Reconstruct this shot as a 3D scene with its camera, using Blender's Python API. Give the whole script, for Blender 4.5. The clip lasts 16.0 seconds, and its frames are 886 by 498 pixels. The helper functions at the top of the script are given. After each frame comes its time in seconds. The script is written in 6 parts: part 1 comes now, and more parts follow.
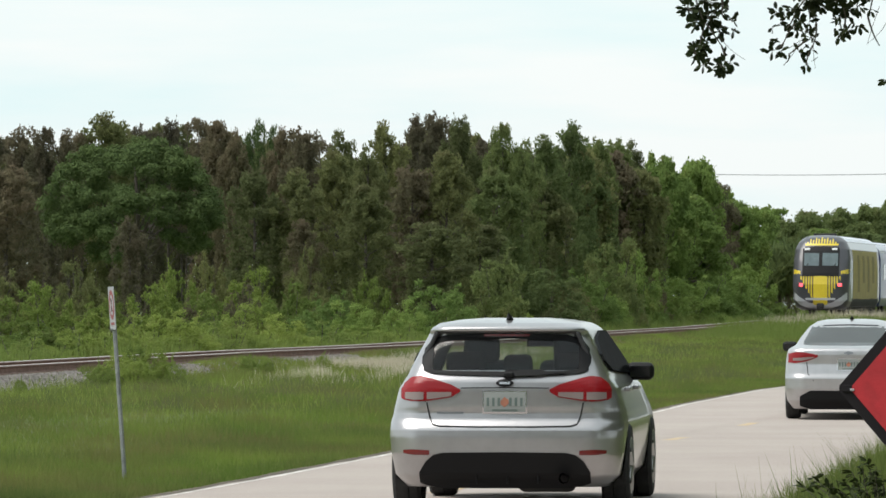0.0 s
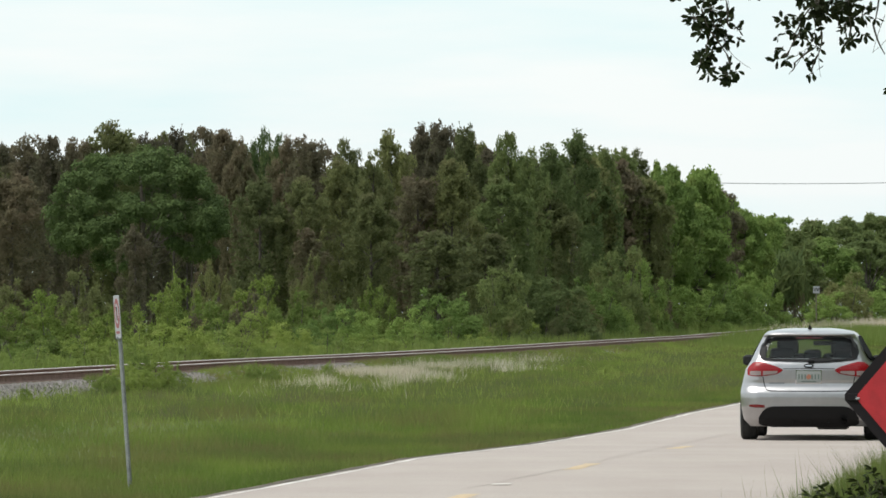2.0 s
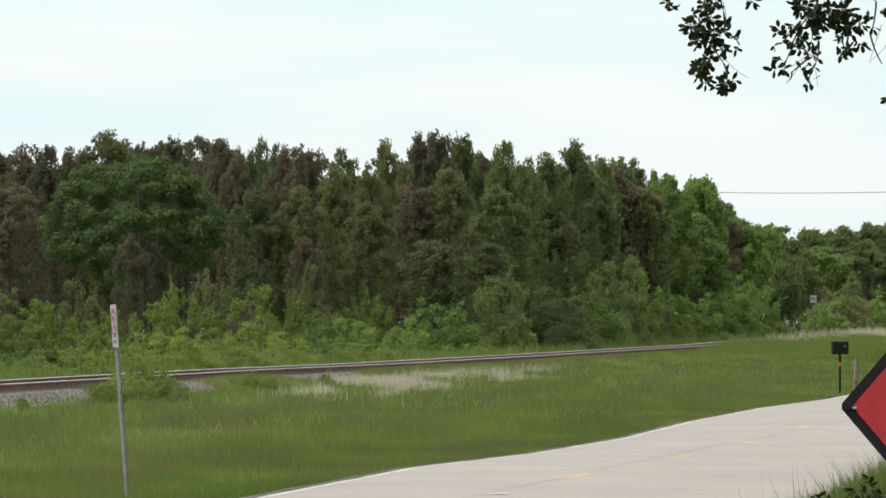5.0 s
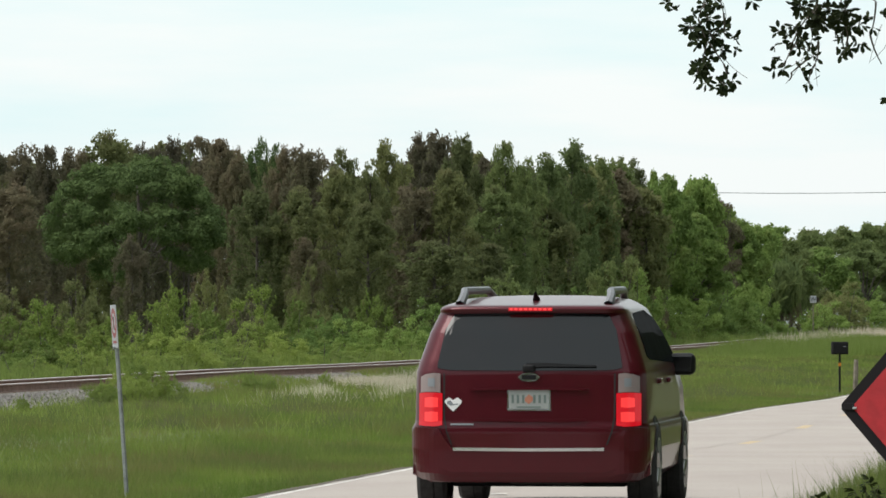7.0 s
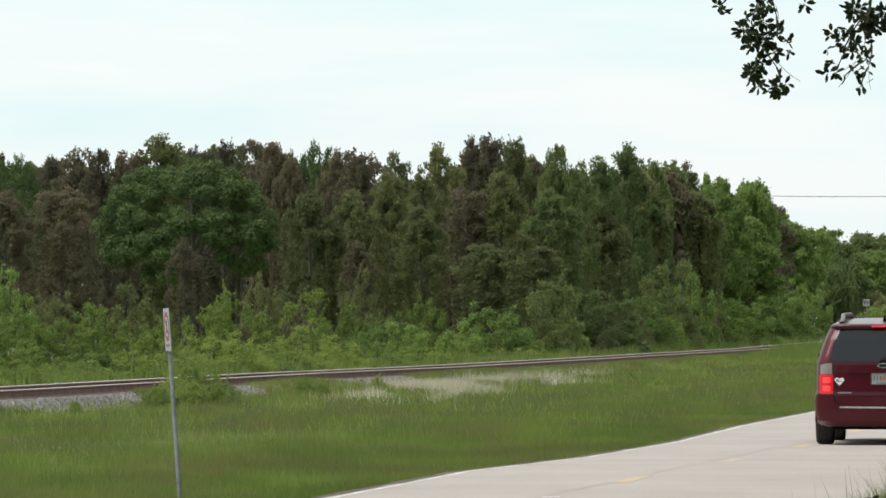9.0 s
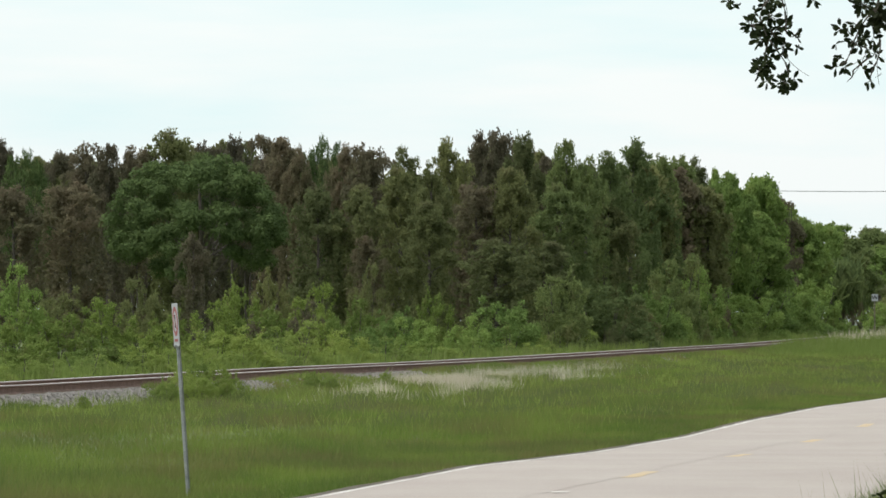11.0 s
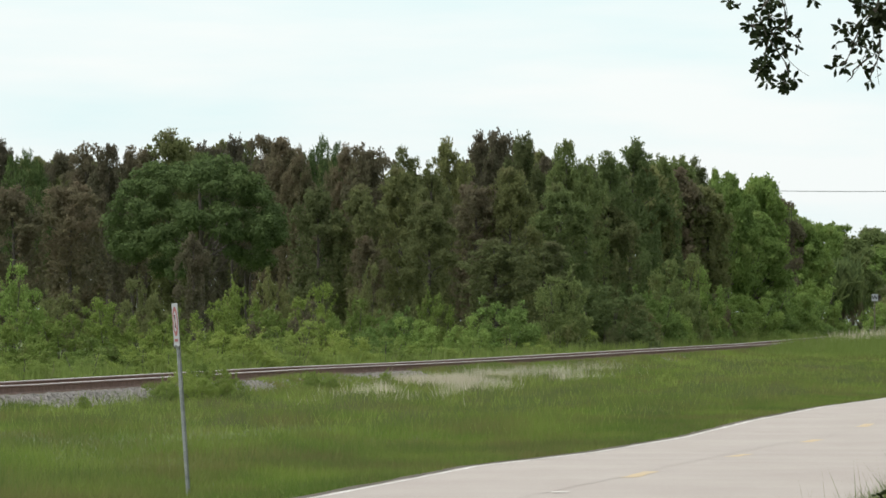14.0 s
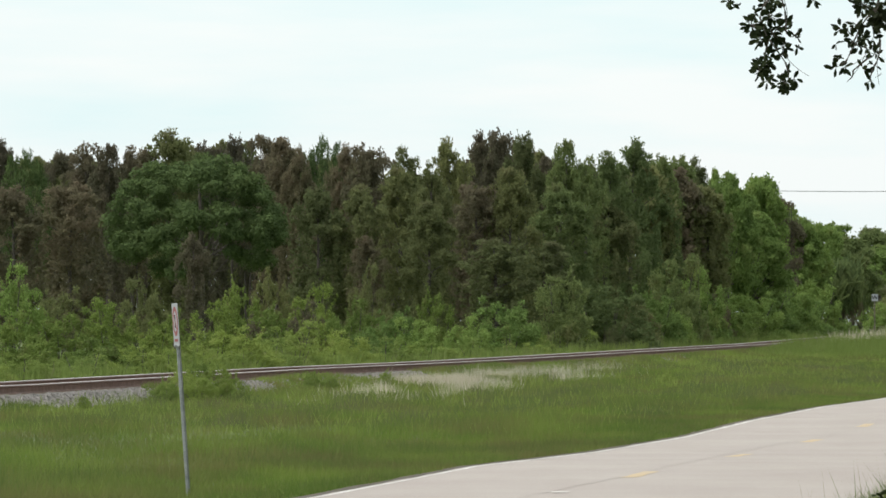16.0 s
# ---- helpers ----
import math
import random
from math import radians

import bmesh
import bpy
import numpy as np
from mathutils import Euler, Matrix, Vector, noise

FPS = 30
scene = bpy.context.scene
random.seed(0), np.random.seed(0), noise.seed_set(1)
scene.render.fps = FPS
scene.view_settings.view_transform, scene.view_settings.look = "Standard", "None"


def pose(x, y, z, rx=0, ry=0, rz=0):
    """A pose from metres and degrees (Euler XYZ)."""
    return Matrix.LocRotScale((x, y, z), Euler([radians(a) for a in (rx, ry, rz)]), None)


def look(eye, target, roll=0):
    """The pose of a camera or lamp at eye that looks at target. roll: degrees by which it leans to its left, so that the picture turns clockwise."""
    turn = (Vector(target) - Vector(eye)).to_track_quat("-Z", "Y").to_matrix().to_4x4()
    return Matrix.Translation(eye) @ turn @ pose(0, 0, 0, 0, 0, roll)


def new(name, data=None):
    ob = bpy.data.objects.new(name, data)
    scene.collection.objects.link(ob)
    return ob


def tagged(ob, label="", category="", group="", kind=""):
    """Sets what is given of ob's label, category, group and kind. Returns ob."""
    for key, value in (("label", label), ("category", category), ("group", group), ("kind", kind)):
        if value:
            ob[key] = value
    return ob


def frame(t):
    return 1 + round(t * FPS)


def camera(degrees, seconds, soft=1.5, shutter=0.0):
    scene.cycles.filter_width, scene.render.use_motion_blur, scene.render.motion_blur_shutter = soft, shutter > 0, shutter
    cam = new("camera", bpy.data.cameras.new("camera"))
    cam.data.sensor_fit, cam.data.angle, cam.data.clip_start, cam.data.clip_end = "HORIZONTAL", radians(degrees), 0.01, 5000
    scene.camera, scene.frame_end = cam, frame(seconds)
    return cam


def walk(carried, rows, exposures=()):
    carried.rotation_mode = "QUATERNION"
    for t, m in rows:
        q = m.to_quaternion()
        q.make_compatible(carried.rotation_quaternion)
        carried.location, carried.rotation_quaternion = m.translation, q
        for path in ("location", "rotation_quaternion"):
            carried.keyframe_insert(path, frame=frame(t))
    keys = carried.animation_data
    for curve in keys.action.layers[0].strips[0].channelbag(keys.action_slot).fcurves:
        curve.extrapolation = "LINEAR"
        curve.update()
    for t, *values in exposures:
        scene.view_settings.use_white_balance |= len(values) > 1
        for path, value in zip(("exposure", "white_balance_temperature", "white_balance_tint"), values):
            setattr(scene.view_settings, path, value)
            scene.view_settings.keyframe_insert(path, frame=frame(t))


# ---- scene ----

EYE = (0.0, 0.0, 1.44)
cam = camera(8.622, 16.0, soft=1.6)
K = 0.005509


def aim(dx, dy):
    """Tripod pose: turned by dx, dy small steps from the resting view."""
    return pose(*EYE, 90 + 0.8098 + dy * K, 0, dx * K)


walk(cam, [
    (0.0, aim(-112.5, -29.3)), (0.1, aim(-111, -28)), (0.3, aim(-106.5, -27)), (0.5, aim(-104.5, -25)), (1.0, aim(-104.5, -21)),
    (1.5, aim(-103, -17)), (2.0, aim(-103, -14)), (2.5, aim(-104.5, -9)), (3.0, aim(-106, -6.5)), (3.5, aim(-107, -2)),
    (4.0, aim(-107.5, 1)), (6.5, aim(-108.5, 3)), (7.0, aim(-108.5, 3)), (7.5, aim(-108, 1.5)),
    (8.0, aim(-105.5, -7.3)), (8.1, aim(-102, -15)), (8.2, aim(-100, -6)), (8.3, aim(-100, -5)), (8.4, aim(-72, -3)), (8.5, aim(12, 12)),
    (8.6, aim(7, 7)), (8.7, aim(0, -1)), (8.8, aim(-2.5, 1)), (8.9, aim(-7, 8)), (9.0, aim(-15, 9)), (9.1, aim(-3, 0)), (9.2, aim(-1, 0)),
    (10.2, aim(0, 0)), (11.3, aim(0, 0)), (16.0, aim(0, 0))])

# ---- light ----
world = bpy.data.worlds.new("sky")
scene.world = world
world.use_nodes = True
wn, wl = world.node_tree.nodes, world.node_tree.links
wn.clear()


def wnode(kind, **kw):
    n = wn.new(kind)
    for k, v in kw.items():
        n.inputs[k].default_value = v
    return n


sky = wn.new("ShaderNodeTexSky")
sky.sky_type, sky.sun_disc = "NISHITA", False
sky.sun_elevation, sky.sun_rotation = radians(59), radians(-103)
sky.dust_density, sky.air_density = 3.0, 1.2
tc = wn.new("ShaderNodeTexCoord")
mp = wn.new("ShaderNodeMapping")
mp.inputs["Scale"].default_value = (9, 9, 60)
cloud = wnode("ShaderNodeTexNoise", Scale=1.0, Detail=6.0, Roughness=0.55)
ramp = wn.new("ShaderNodeValToRGB")
ramp.color_ramp.elements[0].position, ramp.color_ramp.elements[1].position = 0.36, 0.62
ramp.color_ramp.elements[0].color = (0.80, 0.965, 0.98, 1)
ramp.color_ramp.elements[1].color = (0.95, 1.0, 0.995, 1)
skybg = wnode("ShaderNodeBackground", Strength=0.09)
cloudbg = wnode("ShaderNodeBackground", Strength=0.9)
mix = wnode("ShaderNodeMixShader", Fac=0.82)
wout = wn.new("ShaderNodeOutputWorld")
wl.new(tc.outputs["Generated"], mp.inputs["Vector"])
wl.new(mp.outputs["Vector"], cloud.inputs["Vector"])
wl.new(cloud.outputs["Fac"], ramp.inputs["Fac"])
wl.new(ramp.outputs["Color"], cloudbg.inputs["Color"])
wl.new(sky.outputs["Color"], skybg.inputs["Color"])
wl.new(skybg.outputs[0], mix.inputs[1])
wl.new(cloudbg.outputs[0], mix.inputs[2])
wl.new(mix.outputs[0], wout.inputs["Surface"])
sun = new("sun", bpy.data.lights.new("sun", "SUN"))
sun.data.energy, sun.data.angle, sun.data.color = 2.5, radians(40), (1.0, 0.96, 0.9)
sun.matrix_world = look((-42, -10, 72), (0, 0, 0))
scene.view_settings.exposure = 0.35


# ---- materials ----
def material(name):
    m = bpy.data.materials.new(name)
    m.use_nodes = True
    nt = m.node_tree
    return m, nt.nodes, nt.links, nt.nodes["Principled BSDF"]


def rgba(c):
    return (*c, 1)


def ramp_node(n, stops):
    r = n.new("ShaderNodeValToRGB")
    e = r.color_ramp.elements
    while len(e) < len(stops):
        e.new(0.5)
    for i, (p, c) in enumerate(stops):
        e[i].position, e[i].color = p, rgba(c)
    return r


def mixed(n, l, fac, a, b, blend="MIX"):
    m = n.new("ShaderNodeMix")
    m.data_type, m.blend_type = "RGBA", blend
    for sock, v in ((m.inputs[0], fac), (m.inputs[6], a), (m.inputs[7], b)):
        if hasattr(v, "is_linked"):
            l.new(v, sock)
        elif isinstance(v, tuple):
            sock.default_value = rgba(v)
        else:
            sock.default_value = v
    return m.outputs[2]


def noise_node(n, l, scale, detail=4, rough=0.55, vec=None, stretch=None, coord="Object"):
    t = n.new("ShaderNodeTexNoise")
    t.inputs["Scale"].default_value, t.inputs["Detail"].default_value, t.inputs["Roughness"].default_value = scale, detail, rough
    c = n.new("ShaderNodeTexCoord").outputs[coord]
    if stretch:
        mpn = n.new("ShaderNodeMapping")
        mpn.inputs["Scale"].default_value = stretch
        l.new(c, mpn.inputs["Vector"])
        c = mpn.outputs[0]
    l.new(c, t.inputs["Vector"])
    return t.outputs["Fac"]


def bumped(n, l, b, height, strength, distance):
    bp = n.new("ShaderNodeBump")
    bp.inputs["Strength"].default_value, bp.inputs["Distance"].default_value = strength, distance
    l.new(height, bp.inputs["Height"])
    l.new(bp.outputs[0], b.inputs["Normal"])


def surface(name, dark, light, scale, rough=0.8, metal=0.0, bump=0.3, dist=0.01, fine=8.0, stretch=None):
    m, n, l, b = material(name)
    big, small = noise_node(n, l, scale, stretch=stretch), noise_node(n, l, scale * fine, stretch=stretch)
    r = ramp_node(n, [(0.3, dark), (0.7, light)])
    l.new(big, r.inputs[0])
    c = mixed(n, l, 0.35, r.outputs[0], small, "OVERLAY")
    l.new(c, b.inputs["Base Color"])
    b.inputs["Roughness"].default_value, b.inputs["Metallic"].default_value = rough, metal
    bumped(n, l, b, small, bump, dist)
    return m


def plain(name, c, rough=0.5, metal=0.0, coat=0.0, spec=0.5):
    """Small manufactured parts: a near-even colour with faint grime."""
    m, n, l, b = material(name)
    g = noise_node(n, l, 9.0)
    r = ramp_node(n, [(0.3, tuple(v * 0.9 for v in c)), (0.75, c)])
    l.new(g, r.inputs[0])
    l.new(r.outputs[0], b.inputs["Base Color"])
    b.inputs["Roughness"].default_value, b.inputs["Metallic"].default_value = rough, metal
    b.inputs["Coat Weight"].default_value, b.inputs["Specular IOR Level"].default_value = coat, spec
    return m


def leafy(name, dark, light, warm, patch=0.35, glow=0.5, warm_at=0.66):
    """Foliage: each leaf, each plant and each stretch of it differs a little."""
    m, n, l, b = material(name)
    geo, info = n.new("ShaderNodeNewGeometry"), n.new("ShaderNodeObjectInfo")
    pn = noise_node(n, l, patch, 3, coord="Object")
    leaf = ramp_node(n, [(0.0, dark), (1.0, light)])
    l.new(geo.outputs["Random Per Island"], leaf.inputs[0])
    wr = ramp_node(n, [(warm_at - 0.1, (0, 0, 0)), (warm_at + 0.08, (1, 1, 1))])
    l.new(pn, wr.inputs[0])
    c = mixed(n, l, wr.outputs[0], leaf.outputs[0], warm)
    tone = ramp_node(n, [(0.0, (0.72, 0.75, 0.75)), (1.0, (1.15, 1.1, 1.0))])
    l.new(info.outputs["Random"], tone.inputs[0])
    c = mixed(n, l, 1.0, c, tone.outputs[0], "MULTIPLY")
    l.new(c, b.inputs["Base Color"])
    b.inputs["Roughness"].default_value, b.inputs["Specular IOR Level"].default_value = 0.75, 0.1
    tr = n.new("ShaderNodeBsdfTranslucent")
    l.new(c, tr.inputs["Color"])
    ms = n.new("ShaderNodeMixShader")
    ms.inputs[0].default_value = glow
    l.new(b.outputs[0], ms.inputs[1])
    l.new(tr.outputs[0], ms.inputs[2])
    l.new(ms.outputs[0], n["Material Output"].inputs["Surface"])
    return m


M = {}
M["leaf_dark"] = leafy("dark_olive_foliage", (0.151, 0.169, 0.08), (0.212, 0.236, 0.102), (0.21, 0.19, 0.11), glow=0.58)
M["leaf_brown"] = leafy("brownish_foliage", (0.130, 0.122, 0.083), (0.172, 0.164, 0.104), (0.172, 0.146, 0.106), warm_at=0.54, glow=0.58)
M["leaf_pine"] = leafy("pine_needles", (0.066, 0.102, 0.04), (0.108, 0.155, 0.056), (0.096, 0.136, 0.046), glow=0.25)
M["leaf_olive"] = leafy("olive_green_foliage", (0.13, 0.172, 0.074), (0.188, 0.242, 0.096), (0.195, 0.2, 0.1), glow=0.55)
M["leaf_green"] = leafy("fresh_green_foliage", (0.155, 0.225, 0.07), (0.24, 0.345, 0.105), (0.245, 0.285, 0.1))
M["leaf_vine"] = leafy("yellow_green_vines", (0.135, 0.19, 0.05), (0.225, 0.30, 0.085), (0.215, 0.205, 0.095), patch=0.6)
M["leaf_weed"] = leafy("pale_feathery_weeds", (0.195, 0.260, 0.068), (0.280, 0.360, 0.105), (0.300, 0.310, 0.135), patch=0.6)
M["leaf_haze"] = leafy("greyish_weeds", (0.15, 0.185, 0.07), (0.23, 0.27, 0.105), (0.225, 0.2, 0.115), patch=0.3, warm_at=0.56)
M["leaf_oak"] = leafy("dark_glossy_leaves", (0.02, 0.03, 0.012), (0.05, 0.065, 0.025), (0.05, 0.05, 0.03), glow=0.12)
M["bark"] = surface("grey_brown_bark", (0.05, 0.042, 0.033), (0.14, 0.12, 0.1), 3.0, 0.9, bump=0.8, dist=0.03, stretch=(2, 2, 0.5))


def grass_material():
    m, n, l, b = material("grass_blades")
    geo = n.new("ShaderNodeNewGeometry")
    blade = ramp_node(n, [(0.0, (0.148, 0.22, 0.05)), (0.6, (0.178, 0.254, 0.06)), (1.0, (0.222, 0.275, 0.092))])
    l.new(geo.outputs["Random Per Island"], blade.inputs[0])
    big = noise_node(n, l, 0.3, 4, 0.65, stretch=(1, 0.35, 1))
    pr = ramp_node(n, [(0.42, (0, 0, 0)), (0.68, (0.75, 0.75, 0.75))])
    l.new(big, pr.inputs[0])
    c = mixed(n, l, pr.outputs[0], blade.outputs[0], (0.148, 0.172, 0.072))
    mid = noise_node(n, l, 0.45, 4, 0.65, stretch=(1, 0.35, 1))
    mr = ramp_node(n, [(0.38, (0.74, 0.76, 0.78)), (0.62, (1.2, 1.16, 1.02))])
    l.new(mid, mr.inputs[0])
    c = mixed(n, l, 1.0, c, mr.outputs[0], "MULTIPLY")
    brown = noise_node(n, l, 0.5, 4, 0.7, stretch=(1.0, 0.4, 1))
    br = ramp_node(n, [(0.46, (0, 0, 0)), (0.66, (0.75, 0.75, 0.75))])
    l.new(brown, br.inputs[0])
    c = mixed(n, l, br.outputs[0], c, (0.2, 0.17, 0.08))
    n.remove(b)
    b = n.new("ShaderNodeBsdfDiffuse")
    l.new(c, b.inputs["Color"])
    tr = n.new("ShaderNodeBsdfTranslucent")
    l.new(c, tr.inputs["Color"])
    ms = n.new("ShaderNodeMixShader")
    ms.inputs[0].default_value = 0.45
    l.new(b.outputs[0], ms.inputs[1])
    l.new(tr.outputs[0], ms.inputs[2])
    l.new(ms.outputs[0], n["Material Output"].inputs["Surface"])
    return m


M["grass"] = grass_material()
M["straw"] = leafy("pale_dry_grass", (0.5, 0.43, 0.34), (0.82, 0.74, 0.62), (0.58, 0.5, 0.38), glow=0.3)
M["soil"] = surface("grassy_soil", (0.07, 0.1, 0.026), (0.13, 0.155, 0.05), 0.5, 0.95, fine=14)
M["earth"] = surface("dark_bare_earth", (0.06, 0.05, 0.035), (0.12, 0.1, 0.07), 2.0, 0.95)
M["gravel"] = surface("grey_ballast", (0.23, 0.208, 0.195), (0.41, 0.375, 0.35), 5.0, 0.95, bump=1.0, dist=0.05)
M["rust"] = surface("rusty_rail_steel", (0.15, 0.09, 0.07), (0.25, 0.155, 0.125), 6.0, 0.9, 0.0)
# pale matt colour stands in for the shine of polished steel
M["railhead"] = plain("polished_rail_head", (0.66, 0.6, 0.57), 0.55, 0.1)
M["tie"] = surface("weathered_timber", (0.1, 0.075, 0.055), (0.2, 0.16, 0.12), 4.0, 0.9)


def concrete_road():
    m, n, l, b = material("pale_sunbleached_asphalt")
    big = noise_node(n, l, 0.35, 5, 0.6)
    fine = noise_node(n, l, 60.0, 3)
    streak = noise_node(n, l, 0.6, 4, 0.6, stretch=(2.2, 0.18, 1))
    r = ramp_node(n, [(0.3, (0.322, 0.277, 0.253)), (0.7, (0.372, 0.33, 0.3))])
    l.new(big, r.inputs[0])
    r2 = ramp_node(n, [(0.35, (0.965, 0.96, 0.955)), (0.62, (1.0, 1.0, 1.0))])
    l.new(streak, r2.inputs[0])
    c = mixed(n, l, 1.0, r.outputs[0], r2.outputs[0], "MULTIPLY")
    c = mixed(n, l, 0.25, c, fine, "OVERLAY")
    l.new(c, b.inputs["Base Color"])
    b.inputs["Roughness"].default_value = 0.9
    bumped(n, l, b, fine, 0.4, 0.004)
    return m


M["road"] = concrete_road()
M["white_line"] = surface("worn_white_road_paint", (0.44, 0.41, 0.38), (0.7, 0.68, 0.65), 2.0, 0.8, bump=0.1)
M["yellow_line"] = surface("worn_yellow_road_paint", (0.42, 0.34, 0.24), (0.48, 0.35, 0.2), 2.6, 0.8, bump=0.1)
M["crack"] = plain("worn_crack_filler", (0.385, 0.338, 0.308), 0.9)

# ---- plan: road and railway run nearly alongside each other ----
ROAD_SLOPE, ROAD_AT = 0.1412, -8.42        # left edge: x = ROAD_AT + ROAD_SLOPE * y
ROAD_WIDTH = 5.1
RAIL_SLOPE, RAIL_AT = 0.163, -27.7         # railway's middle
RZ = ([-50, 28, 36, 40, 45, 52, 62, 73, 84, 95, 110, 130, 400, 3000], [0, 0, -0.1, -0.085, -0.03, -0.022, 0.012, -0.062, -0.075, 0.0, 0.03, -0.02, 0.4, 0.6])
TZ = ([-400, 60, 116, 146, 170, 195, 254, 315, 400, 600, 3000], [0.35, 0.35, 0.41, 0.54, 0.59, 0.69, 0.95, 1.4, 1.7, 2.0, 2.4])


def road_z(y):
    return np.interp(y, *RZ)


def rail_z(y):
    return np.interp(y, *TZ)


def ground_z(x, y):
    """Height of the land: level with the road, rising to the railway bed, and on behind it."""
    x, y = np.asarray(x, float), np.asarray(y, float)
    e = (ROAD_AT + ROAD_SLOPE * y) - x                      # metres left of the road's left edge
    t = (RAIL_AT + RAIL_SLOPE * y) - x                      # metres left of the railway's middle
    gap = np.maximum((ROAD_AT + ROAD_SLOPE * y) - (RAIL_AT + RAIL_SLOPE * y) - 2.6, 1)
    f = np.clip(e / gap, 0, 1)
    f = f * f * (3 - 2 * f)
    far = np.clip((-e - ROAD_WIDTH) / 40, 0, 1)
    rz, tz = road_z(y), rail_z(y) - 0.42
    z = rz - 0.03 + (tz - rz + 0.03) * np.where(e > 0, f, 0.0) + far * 0.3
    z = z + np.clip((t - 3) / 60, 0, 1) * 0.8
    z = z + np.clip((-e - ROAD_WIDTH) / 0.8, 0, 1) * np.interp(y, [29, 36, 41, 52], [0, 0.12, 0.11, 0])      # low bank right of the road
    return z


def mesh_object(name, verts, faces, mat, parent=None, smooth=False):
    me = bpy.data.meshes.new(name)
    me.from_pydata([tuple(v) for v in verts], [], [tuple(f) for f in faces])
    me.materials.append(mat)
    if smooth:
        me.polygons.foreach_set("use_smooth", [True] * len(me.polygons))
    me.update()
    ob = new(name, me)
    ob.parent = parent
    return ob


def part(name, bm, mat, parent, label=""):
    me = bpy.data.meshes.new(name)
    bm.to_mesh(me)
    bm.free()
    me.materials.append(mat)
    ob = new(name, me)
    ob.parent = parent
    return tagged(ob, label)


def grid_faces(nu, nv):
    return [(i * nv + j, (i + 1) * nv + j, (i + 1) * nv + j + 1, i * nv + j + 1) for i in range(nu - 1) for j in range(nv - 1)]


# ---- ground, road, railway ----
def build_ground():
    ys = np.unique(np.concatenate([np.linspace(-3000, -40, 10), np.arange(-40, 330, 2.5), np.geomspace(330, 3000, 22)]))
    off = np.unique(np.concatenate([np.linspace(-2500, -80, 8), np.arange(-80, 40, 1.25), np.linspace(40, 2500, 12)]))
    verts = []
    for y in ys:
        base = ROAD_AT + ROAD_SLOPE * np.clip(y, -100, 600)
        xs = base + off
        zs = ground_z(xs, np.full_like(xs, y))
        verts += list(zip(xs, np.full_like(xs, y), zs))
    return tagged(mesh_object("ground", verts, grid_faces(len(ys), len(off)), M["soil"], smooth=True),
                  "rough grassy ground between road and railway", "ground", kind="structure")


def strip(name, y0, y1, a, b, lift, mat, step=2.5, parent=None, jitter=0.0):
    """A band on the road from y0 to y1, a to b metres right of its left edge."""
    ys = np.unique(np.concatenate([np.linspace(y0, y1, max(2, int((y1 - y0) / step) + 1)), [b for b in RZ[0] if y0 < b < y1]]))
    verts = []
    rnd = random.Random(int(y0 * 10 + a * 100))
    for y in ys:
        for o in (a, b):
            verts.append((ROAD_AT + ROAD_SLOPE * y + o + rnd.uniform(-jitter, jitter), y, float(road_z(y)) + lift))
    return mesh_object(name, verts, grid_faces(len(ys), 2), mat, parent)


def build_road():
    ys = np.concatenate([np.linspace(-200, 20, 12), np.arange(22.5, 400, 2.5), np.linspace(420, 1500, 20), RZ[0][1:-1]])
    ys = np.unique(ys)
    prof = [(-0.12, -0.1), (-0.1, 0.0), (1.2, 0.004), (2.2, 0.008), (3.6, 0.006), (ROAD_WIDTH, 0.0), (ROAD_WIDTH + 0.02, -0.1)]
    verts = [(ROAD_AT + ROAD_SLOPE * y + o, y, float(road_z(y)) + 0.012 + dz) for y in ys for o, dz in prof]
    tagged(mesh_object("road", verts, grid_faces(len(ys), len(prof)), M["road"]),
           "pale sun-bleached two-lane country road", "road", kind="structure")
    tagged(strip("edge_line", 15, 400, -0.005, 0.05, 0.0145, M["white_line"], 1.0, jitter=0.012),
           "thin worn white edge line on the road", "road marking", kind="structure")
    tagged(strip("bare_edge", 15, 400, -0.15, -0.05, 0.016, M["earth"], 1.0, jitter=0.03),
           "thin strip of dark bare earth beside the road", "soil", kind="structure")
    for y in (38.5, 49.4, 59.1, 70.0, 81.0, 91.7, 102.4, 113.2, 124.0, 135.0):
        tagged(strip("centre_dash", y - 1.6, y + 0.6, 2.03, 2.19, 0.0222, M["yellow_line"], 0.3, jitter=0.018),
               "faded yellow dash on the road's centre", "road marking", "yellow centre dashes", kind="structure")


def build_crack():
    verts, rnd = [], random.Random(4)
    for i in range(110):
        y = 51 + i * 0.6
        o = 1.93 + 0.12 * math.sin(y * 0.23) + rnd.uniform(-0.03, 0.03)
        w = 0.004 + 0.012 * rnd.random() ** 2
        for s in (-w, w):
            verts.append((ROAD_AT + ROAD_SLOPE * y + o + s, y, float(road_z(y)) + 0.0215))
    tagged(mesh_object("crack", verts, grid_faces(110, 2), M["crack"]), "long dark crack along the road's centre", "crack", kind="structure")
    mk = strip("road_stud", 52.55, 52.75, 1.95, 2.11, 0.03, M["white_line"])
    tagged(mk, "small white raised marker on the road", "road stud", kind="structure")


